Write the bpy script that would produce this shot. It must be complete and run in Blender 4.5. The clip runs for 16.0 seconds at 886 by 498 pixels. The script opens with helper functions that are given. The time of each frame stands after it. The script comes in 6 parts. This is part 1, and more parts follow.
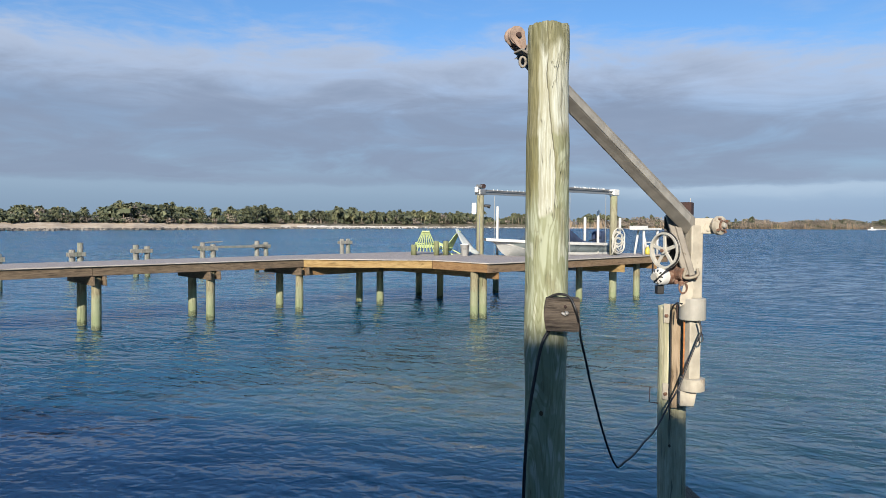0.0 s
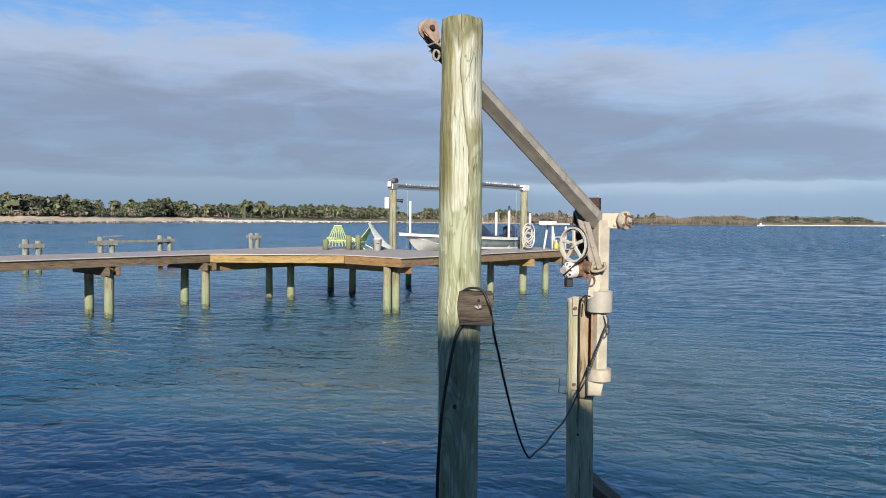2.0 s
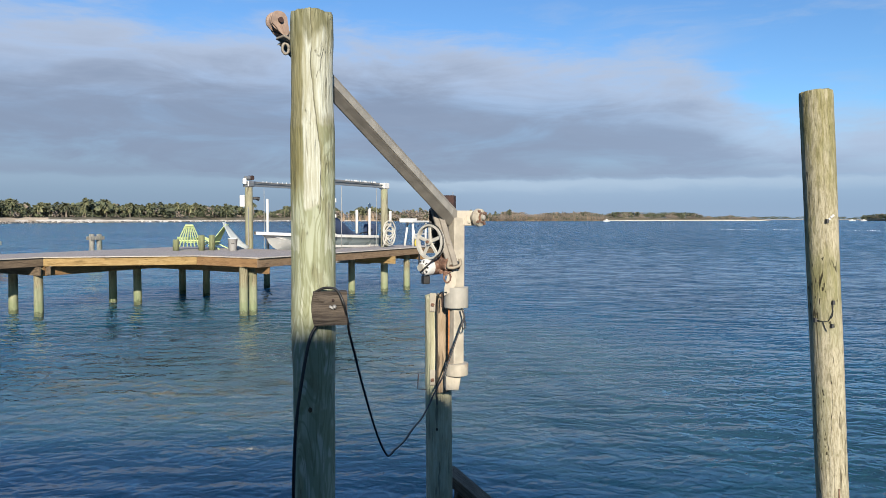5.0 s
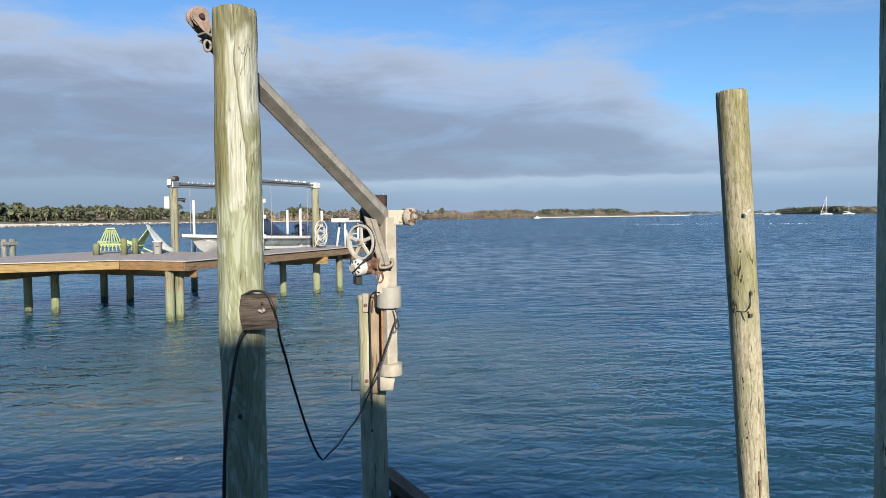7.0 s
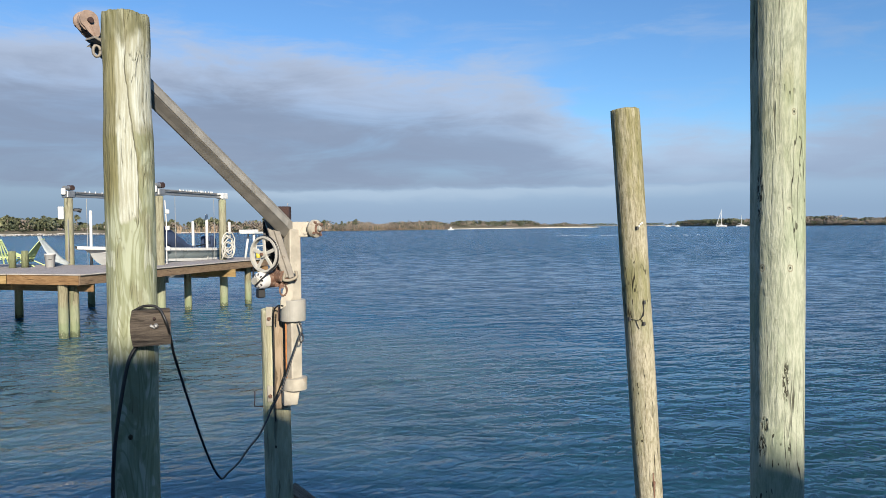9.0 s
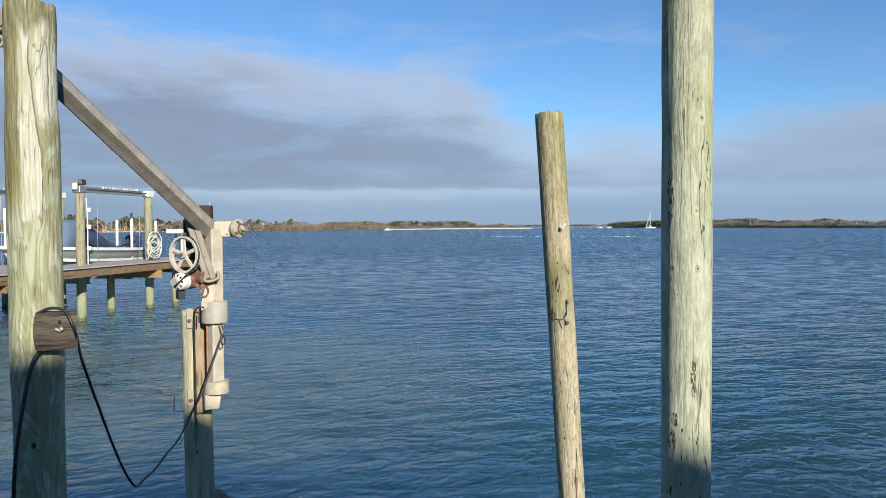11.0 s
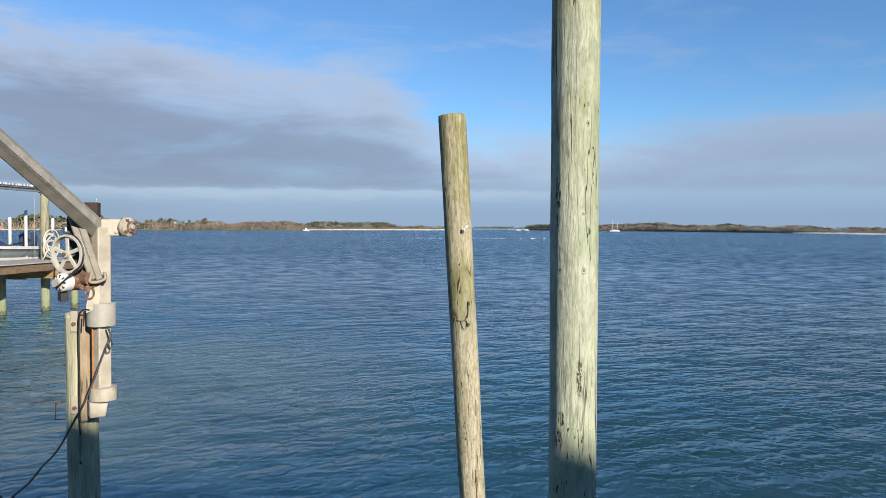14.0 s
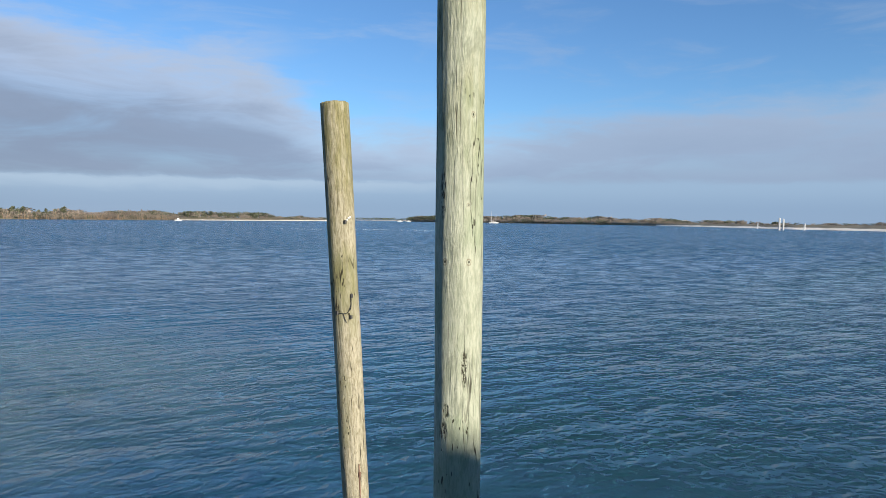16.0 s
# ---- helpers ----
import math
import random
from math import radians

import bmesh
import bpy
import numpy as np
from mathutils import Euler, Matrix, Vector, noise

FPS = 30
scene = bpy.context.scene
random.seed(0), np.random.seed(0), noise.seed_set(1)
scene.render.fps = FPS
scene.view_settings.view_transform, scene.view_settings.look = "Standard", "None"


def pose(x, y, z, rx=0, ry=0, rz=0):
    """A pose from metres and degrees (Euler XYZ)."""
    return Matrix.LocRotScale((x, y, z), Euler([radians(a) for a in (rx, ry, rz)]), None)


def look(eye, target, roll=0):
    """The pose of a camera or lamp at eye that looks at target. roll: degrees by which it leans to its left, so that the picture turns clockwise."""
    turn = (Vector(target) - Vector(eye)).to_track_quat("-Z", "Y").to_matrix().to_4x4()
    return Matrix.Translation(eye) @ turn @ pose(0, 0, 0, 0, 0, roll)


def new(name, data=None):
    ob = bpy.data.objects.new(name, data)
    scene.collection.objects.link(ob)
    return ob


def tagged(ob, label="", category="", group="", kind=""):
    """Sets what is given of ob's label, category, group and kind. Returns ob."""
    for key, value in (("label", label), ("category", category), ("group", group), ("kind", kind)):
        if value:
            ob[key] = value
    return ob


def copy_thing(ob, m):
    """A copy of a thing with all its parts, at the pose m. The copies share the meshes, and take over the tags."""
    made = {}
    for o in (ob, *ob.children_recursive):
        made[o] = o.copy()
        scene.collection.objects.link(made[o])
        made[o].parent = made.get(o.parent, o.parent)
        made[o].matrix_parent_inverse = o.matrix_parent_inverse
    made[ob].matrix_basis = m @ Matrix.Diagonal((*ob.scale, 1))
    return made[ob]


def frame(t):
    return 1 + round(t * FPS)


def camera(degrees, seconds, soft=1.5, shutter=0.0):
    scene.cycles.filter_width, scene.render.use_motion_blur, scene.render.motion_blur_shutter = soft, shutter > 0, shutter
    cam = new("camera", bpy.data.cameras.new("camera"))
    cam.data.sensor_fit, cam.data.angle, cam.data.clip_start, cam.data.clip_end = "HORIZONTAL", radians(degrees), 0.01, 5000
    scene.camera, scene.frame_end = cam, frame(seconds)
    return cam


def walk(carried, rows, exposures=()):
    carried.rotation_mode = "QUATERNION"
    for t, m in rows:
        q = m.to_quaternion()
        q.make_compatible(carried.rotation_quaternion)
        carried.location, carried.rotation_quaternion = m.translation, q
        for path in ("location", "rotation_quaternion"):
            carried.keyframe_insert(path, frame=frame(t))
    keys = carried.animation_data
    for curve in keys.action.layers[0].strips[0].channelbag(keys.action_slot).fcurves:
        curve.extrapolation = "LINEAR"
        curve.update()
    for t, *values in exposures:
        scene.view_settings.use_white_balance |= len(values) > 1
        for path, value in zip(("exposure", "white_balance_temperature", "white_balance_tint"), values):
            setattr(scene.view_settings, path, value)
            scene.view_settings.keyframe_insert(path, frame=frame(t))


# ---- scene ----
cam = camera(64.05, 16.0, 0.85)
# seconds, x, y, z, yaw, pitch, roll
PATH = [
    (0.0, 0.000, 0.000, 2.700, -0.00, -2.03, -0.33),
    (0.5, -0.012, 0.009, 2.697, -1.73, -2.06, -0.48),
    (1.0, -0.015, 0.020, 2.695, -3.58, -2.16, -0.59),
    (1.5, -0.009, 0.027, 2.692, -5.34, -2.28, -0.60),
    (2.0, -0.003, 0.036, 2.694, -7.05, -2.40, -0.57),
    (2.5, 0.001, 0.041, 2.694, -8.83, -2.49, -0.49),
    (3.0, 0.014, 0.045, 2.694, -10.73, -2.53, -0.45),
    (3.5, 0.028, 0.058, 2.698, -12.77, -2.57, -0.44),
    (4.0, 0.037, 0.059, 2.699, -14.81, -2.55, -0.43),
    (6.5, 0.059, 0.063, 2.694, -22.24, -2.63, 0.52),
    (7.0, 0.063, 0.067, 2.701, -23.62, -2.65, 0.65),
    (7.5, 0.058, 0.069, 2.697, -25.25, -2.51, 0.72),
    (8.0, 0.067, 0.060, 2.702, -27.01, -2.32, 0.72),
    (8.5, 0.105, 0.037, 2.704, -28.83, -2.03, 0.67),
    (9.0, 0.119, 0.013, 2.706, -30.55, -1.80, 0.56),
    (11.5, 0.213, -0.047, 2.706, -36.67, -1.84, 0.22),
    (12.0, 0.232, -0.065, 2.706, -37.60, -1.82, 0.16),
    (12.5, 0.258, -0.086, 2.702, -38.35, -1.73, 0.08),
    (13.0, 0.290, -0.132, 2.700, -39.16, -1.65, 0.08),
    (13.5, 0.314, -0.149, 2.702, -40.32, -1.60, -0.08),
    (14.0, 0.330, -0.101, 2.705, -42.10, -1.69, -0.31),
    (14.5, 0.348, -0.071, 2.707, -44.37, -1.90, -0.52),
    (15.0, 0.357, -0.054, 2.701, -46.88, -2.10, -0.69),
    (15.5, 0.362, -0.042, 2.700, -49.37, -2.27, -0.71),
    (16.0, 0.372, -0.038, 2.702, -51.65, -2.32, -0.66),
]
walk(cam, [(t, pose(x, y, z, 90 + p, r, a)) for t, x, y, z, a, p, r in PATH])

# ---- light ----
SUN_AZ, SUN_EL = 10.0, 22.0      # the way the light goes over the ground, clockwise from +y, and the sun's height
sun = new("sun", bpy.data.lights.new("sun", "SUN"))
sun.data.energy, sun.data.angle, sun.data.color = 5.0, radians(0.53), (1.0, 0.90, 0.76)
_d = Vector((math.sin(radians(SUN_AZ)) * math.cos(radians(SUN_EL)), math.cos(radians(SUN_AZ)) * math.cos(radians(SUN_EL)), -math.sin(radians(SUN_EL))))
sun.matrix_world = look((0, 0, 30), Vector((0, 0, 30)) + _d)
scene.view_settings.exposure = 1.00


class Nodes:
    """Short hand for node trees."""

    def __init__(self, tree):
        self.t = tree

    def add(self, kind, **kw):
        n = self.t.nodes.new(kind)
        for k, v in kw.items():
            if k == "operation":
                n.operation = v
            elif k == "blend_type":
                n.blend_type = v
            elif k == "data_type":
                n.data_type = v
            elif k == "noise_dimensions":
                n.noise_dimensions = v
            elif k == "feature":
                n.feature = v
        return n

    def put(self, sock, v):
        if isinstance(v, bpy.types.NodeSocket):
            self.t.links.new(v, sock)
        else:
            sock.default_value = v

    def math(self, op, a, b=0.0, c=None, clamp=False):
        n = self.add("ShaderNodeMath", operation=op)
        n.use_clamp = clamp
        self.put(n.inputs[0], a), self.put(n.inputs[1], b)
        if c is not None:
            self.put(n.inputs[2], c)
        return n.outputs[0]

    def mix(self, f, a, b, blend="MIX"):
        n = self.add("ShaderNodeMix", data_type="RGBA", blend_type=blend)
        self.put(n.inputs[0], f), self.put(n.inputs[6], a), self.put(n.inputs[7], b)
        return n.outputs[2]

    def mapping(self, vec, scale=(1, 1, 1), loc=(0, 0, 0), rot=(0, 0, 0)):
        n = self.add("ShaderNodeMapping")
        self.put(n.inputs[0], vec)
        n.inputs[1].default_value, n.inputs[2].default_value, n.inputs[3].default_value = loc, rot, scale
        return n.outputs[0]

    def noise(self, vec, scale, detail=3.0, rough=0.55, distort=0.0):
        n = self.add("ShaderNodeTexNoise")
        self.put(n.inputs["Vector"], vec)
        n.inputs["Scale"].default_value, n.inputs["Detail"].default_value = scale, detail
        n.inputs["Roughness"].default_value, n.inputs["Distortion"].default_value = rough, distort
        return n.outputs[0]

    def ramp(self, f, stops):
        n = self.add("ShaderNodeValToRGB")
        self.put(n.inputs[0], f)
        e = n.color_ramp.elements
        while len(e) < len(stops):
            e.new(0.5)
        for q, (p, c) in zip(e, stops):
            q.position, q.color = p, (*c, 1) if len(c) == 3 else c
        return n.outputs[0]

    def step(self, v, lo, hi, a=0.0, b=1.0):
        n = self.add("ShaderNodeMapRange")
        n.interpolation_type = "SMOOTHSTEP"
        self.put(n.inputs[0], v)
        for k, q in zip((1, 2, 3, 4), (lo, hi, a, b)):
            self.put(n.inputs[k], q)
        return n.outputs[0]

    def bump(self, height, strength=0.5, dist=0.01):
        n = self.add("ShaderNodeBump")
        n.inputs["Strength"].default_value, n.inputs["Distance"].default_value = strength, dist
        self.put(n.inputs["Height"], height)
        return n.outputs[0]


def grey(v):
    return (v, v, v)


# ---- sky ----
world = bpy.data.worlds.new("sky")
scene.world = world
world.use_nodes = True
N = Nodes(world.node_tree)
N.t.nodes.clear()
sky = N.add("ShaderNodeTexSky")
sky.sky_type, sky.sun_disc = "NISHITA", False
sky.sun_elevation, sky.sun_rotation = radians(SUN_EL), radians(SUN_AZ + 180)
sky.air_density, sky.dust_density, sky.ozone_density = 1.0, 0.0, 4.0
way = N.add("ShaderNodeTexCoord").outputs["Generated"]
sep = N.add("ShaderNodeSeparateXYZ")
N.put(sep.inputs[0], way)
el = N.math("MULTIPLY", N.math("ARCSINE", sep.outputs[2]), 57.2958)
az = N.math("MULTIPLY", N.math("ARCTAN2", sep.outputs[0], sep.outputs[1]), 57.2958)
comb = N.add("ShaderNodeCombineXYZ")
N.put(comb.inputs[0], az), N.put(comb.inputs[1], N.math("MULTIPLY", el, 2.6))
flat = comb.outputs[0]
n1 = N.noise(flat, 0.040, 4.0, 0.55, 0.4)
n2 = N.noise(N.mapping(flat, (0.8, 1.25, 1)), 0.12, 5.0, 0.6, 0.5)
n3 = N.noise(N.mapping(flat, (0.6, 1.05, 1), (7, 3, 0)), 0.085, 4.0, 0.55)
# upper edge of the cloud bank: high towards the west, lower over the inlet
edge = N.math("ADD", N.math("ADD", N.step(az, 16.0, 38.0, 14.0, 11.6), N.step(az, 35.0, 46.0, 0.0, -4.4)), N.step(az, 54.0, 70.0, 0.0, 1.4))
torn = N.noise(N.mapping(flat, (0.7, 1.0, 1), (2, 9, 0)), 0.42, 6.0, 0.62, 0.6)
streak = N.noise(N.mapping(flat, (0.30, 1.0, 1), (5, 1, 0)), 0.15, 5.0, 0.58, 0.3)
edge = N.math("ADD", edge, N.math("MULTIPLY", N.math("SUBTRACT", n1, 0.5), 4.0))
edge = N.math("ADD", edge, N.math("MULTIPLY", N.math("SUBTRACT", torn, 0.5), 2.6))
edge = N.math("ADD", edge, N.math("MULTIPLY", N.math("SUBTRACT", n2, 0.5), N.step(az, 40.0, 48.0, 6.5, 3.0)))
over = N.math("SUBTRACT", edge, el)
bank = N.step(over, -2.0, 1.7)
base = N.math("ADD", 3.0, N.math("MULTIPLY", N.math("SUBTRACT", n3, 0.5), 1.5))
base = N.math("ADD", base, N.math("MULTIPLY", N.math("SUBTRACT", torn, 0.5), 0.7))
low = N.step(el, N.math("SUBTRACT", base, 0.2), N.math("ADD", base, 0.45))
bank = N.math("MULTIPLY", bank, N.math("MAXIMUM", low, 0.35))
thin = N.math("MULTIPLY", N.step(n2, 0.48, 0.72), N.step(el, 30.0, 12.0, 0.0, 0.30))
veil = N.step(el, 9.0, 3.0, 0.0, 0.95)
# unseen bright veil high up, there to lighten what the water mirrors
high = N.math("MULTIPLY", N.step(el, 17.0, 34.0, 0.0, 0.80), N.step(n1, 0.3, 0.7, 0.7, 1.3))
reach = N.math("SQRT", N.math("ADD", N.math("POWER", N.math("DIVIDE", N.math("SUBTRACT", az, 34.0), 8.0), 2.0), N.math("POWER", N.math("DIVIDE", N.math("SUBTRACT", el, 13.2), 2.6), 2.0)))
wisp = N.math("MULTIPLY", N.step(reach, 1.0, 0.1), N.step(n2, 0.36, 0.62, 0.05, 0.75))      # torn fringe above the bank
thin = N.math("MAXIMUM", N.math("MAXIMUM", thin, wisp), high)
mask = N.math("MAXIMUM", N.math("MULTIPLY", bank, N.step(n2, 0.25, 0.6, 0.80, 0.97)), N.math("MAXIMUM", thin, veil))
mask = N.math("MULTIPLY", mask, N.math("MULTIPLY", N.step(az, 95.0, 125.0, 1.0, 0.12), N.step(az, -90.0, -45.0, 0.12, 1.0)))      # cloud kept off the unseen sides, to weaken the fill light on the piles
calm = N.step(az, 50.0, 62.0, 1.0, 0.35)      # the bank thins to an even veil in the east
shade = N.math("ADD", N.math("MULTIPLY", N.step(over, -0.8, 7.0), 0.80), N.math("MULTIPLY", N.math("SUBTRACT", n3, 0.5), 0.40))
shade = N.math("SUBTRACT", shade, N.math("ADD", N.math("MULTIPLY", N.math("SUBTRACT", streak, 0.5), 0.5), N.math("MULTIPLY", N.math("SUBTRACT", torn, 0.5), 0.18)))
shade = N.math("ADD", N.math("MULTIPLY", shade, calm), N.step(az, 50.0, 62.0, 0.0, 0.42))
deep = N.mix(N.step(az, 15.0, 55.0), (0.268, 0.325, 0.433, 1), (0.33, 0.397, 0.525, 1))
tone = N.mix(N.step(shade, 0.0, 0.85), (0.49, 0.56, 0.69, 1), deep)
band = N.mix(N.step(el, 0.8, 2.9), (0.30, 0.40, 0.55, 1), (0.365, 0.47, 0.61, 1))
band = N.mix(N.step(az, 6.0, 26.0), N.mix(1.0, band, (0.80, 0.82, 0.82, 1), "MULTIPLY"), band)
tone = N.mix(low, band, tone)
hue = N.mix(N.step(az, 22.0, 52.0), (0.95, 0.99, 1.045, 1), (0.90, 0.985, 1.06, 1))
tone = N.mix(1.0, tone, hue, "MULTIPLY")
under = N.math("SUBTRACT", base, el)
gap = N.math("MULTIPLY", N.math("MULTIPLY", N.step(under, -0.15, 0.12), N.step(under, 1.1, 0.15)), N.math("MULTIPLY", N.step(az, 62.0, 44.0, 0.0, 0.42), N.step(az, 2.0, 20.0, 0.15, 1.0)))
tone = N.mix(gap, tone, (0.52, 0.63, 0.77, 1))      # lighter strip under the bank
tone = N.mix(N.step(el, 15.0, 27.0), tone, (0.27, 0.50, 0.92, 1))      # brighter blue above the view, added to lift the near water's reflections
b1, b2 = N.add("ShaderNodeBackground"), N.add("ShaderNodeBackground")
N.put(b1.inputs[0], N.mix(1.0, sky.outputs[0], (0.80, 1.02, 1.20, 1), "MULTIPLY")), N.put(b2.inputs[0], tone)
b1.inputs[1].default_value, b2.inputs[1].default_value = 0.060, 0.505
ms, wo = N.add("ShaderNodeMixShader"), N.add("ShaderNodeOutputWorld")
N.put(ms.inputs[0], mask), N.put(ms.inputs[1], b1.outputs[0]), N.put(ms.inputs[2], b2.outputs[0])
N.put(wo.inputs[0], ms.outputs[0])


# ---- materials ----
def material(name):
    m = bpy.data.materials.new(name)
    m.use_nodes = True
    n = Nodes(m.node_tree)
    p = m.node_tree.nodes["Principled BSDF"]
    return m, n, p, n.add("ShaderNodeTexCoord").outputs["Object"]


WOOD_K, PAINT_K = 0.43, 0.54


def toned(c, k):
    return tuple(v * k for v in c)


def paint(name, colour, rough=0.5, metal=0.0, vary=0.15, scale=6.0, stain=None, amount=0.5, bump=0.15):
    """Painted or plain surface with grain, dirt and a stain colour in patches."""
    m, n, p, co = material(name)
    colour, stain = toned(colour, PAINT_K), toned(stain, PAINT_K) if stain else None
    a = n.noise(co, scale, 4.0, 0.6)
    c = n.mix(n.step(a, 0.3, 0.7), tuple(v * (1 - vary) for v in colour) + (1,), tuple(min(1, v * (1 + vary)) for v in colour) + (1,))
    if stain:
        b = n.noise(n.mapping(co, (1, 1, 0.35)), scale * 1.7, 5.0, 0.65)
        c = n.mix(n.step(b, 0.75 - 0.35 * amount, 0.85 - 0.2 * amount), c, (*stain, 1))
    n.put(p.inputs["Base Color"], c)
    p.inputs["Roughness"].default_value, p.inputs["Metallic"].default_value = rough, metal
    n.put(p.inputs["Roughness"], n.step(a, 0.2, 0.8, max(0.02, rough - 0.1), min(1, rough + 0.12)))
    n.put(p.inputs["Normal"], n.bump(n.noise(co, scale * 9, 3.0), bump, 0.004))
    return m


def wood(name, pale, dark, green=None, axis=2, scale=1.0, rough=0.8, tide=None, greenness=0.5):
    """Weathered timber: streaks along one axis, checks, blotches, and where wanted algae and a tide mark."""
    m, n, p, co = material(name)
    pale, dark, green = toned(pale, WOOD_K), toned(dark, WOOD_K), toned(green, WOOD_K) if green else None
    rnd = n.add("ShaderNodeObjectInfo").outputs["Random"]
    shift = n.add("ShaderNodeVectorMath", operation="ADD")
    n.put(shift.inputs[0], co)
    cmb = n.add("ShaderNodeCombineXYZ")
    n.put(cmb.inputs[2], n.math("MULTIPLY", rnd, 37.0)), n.put(cmb.inputs[0], n.math("MULTIPLY", rnd, 11.0))
    n.put(shift.inputs[1], cmb.outputs[0])
    v = shift.outputs[0]
    long = [1.0, 1.0, 1.0]
    long[axis] = 0.07
    broad = [1.0, 1.0, 1.0]
    broad[axis] = 0.22
    grain = n.noise(n.mapping(v, long), 70 * scale, 5.0, 0.7)
    figure = n.noise(n.mapping(v, long), 20 * scale, 3.0, 0.6)
    blot = n.noise(n.mapping(v, broad), 2.6 * scale, 4.0, 0.6)
    c = n.mix(n.step(grain, 0.30, 0.64), (*dark, 1), (*pale, 1))
    c = n.mix(n.step(figure, 0.52, 0.68, 0.0, 0.55), c, (*dark, 1))
    c = n.mix(n.step(blot, 0.55, 0.75, 0.0, 0.55), c, (*dark, 1))
    mott = n.noise(n.mapping(v, [1.0 if q == 1.0 else 0.28 for q in broad], (1, 6, 9)), 13 * scale, 3.0, 0.6)
    c = n.mix(n.step(mott, 0.50, 0.64, 0.0, 0.5), c, (*toned(dark, 0.8), 1))
    c = n.mix(n.step(mott, 0.42, 0.30, 0.0, 0.45), c, (*toned(pale, 1.15), 1))
    if green:
        g = n.noise(n.mapping(v, broad, (3, 1, 5)), 3.3 * scale, 4.0, 0.62)
        c = n.mix(n.step(g, 0.62 - 0.2 * greenness, 0.72 - 0.1 * greenness, 0.0, 0.75), c, (*green, 1))
    crack = n.noise(n.mapping(v, long, (5, 8, 2)), 34 * scale, 3.0, 0.55)
    cr = n.math("MULTIPLY", n.step(crack, 0.62, 0.67), n.step(blot, 0.36, 0.52, 0.35, 1.0))
    c = n.mix(n.math("MULTIPLY", cr, 0.6), c, tuple(q * 0.3 for q in dark) + (1,))
    if tide:
        pos = n.add("ShaderNodeNewGeometry").outputs["Position"]
        sz = n.add("ShaderNodeSeparateXYZ")
        n.put(sz.inputs[0], pos)
        z = n.math("ADD", sz.outputs[2], n.math("MULTIPLY", n.math("SUBTRACT", n.noise(v, 7.0, 4.0, 0.65), 0.4), 0.45))
        c = n.mix(n.step(z, 1.0, 0.70, 0.0, 0.5), c, (0.21, 0.25, 0.16, 1))
        c = n.mix(n.step(z, 0.52, 0.30, 0.0, 0.55), c, (0.13, 0.165, 0.085, 1))
        c = n.mix(n.step(z, 0.22, 0.12, 0.0, 0.85), c, (0.050, 0.062, 0.032, 1))
        bar = n.noise(co, 60.0, 2.0)
        c = n.mix(n.math("MULTIPLY", n.step(z, 0.25, 0.12), n.step(bar, 0.62, 0.68)), c, (0.45, 0.44, 0.36, 1))
    n.put(p.inputs["Base Color"], c)
    p.inputs["Roughness"].default_value = rough
    p.inputs["Specular IOR Level"].default_value = 0.25
    h = n.math("SUBTRACT", n.math("ADD", grain, n.math("MULTIPLY", figure, 0.6)), n.math("MULTIPLY", cr, 1.2))
    n.put(p.inputs["Normal"], n.bump(h, 0.9, 0.010))
    return m


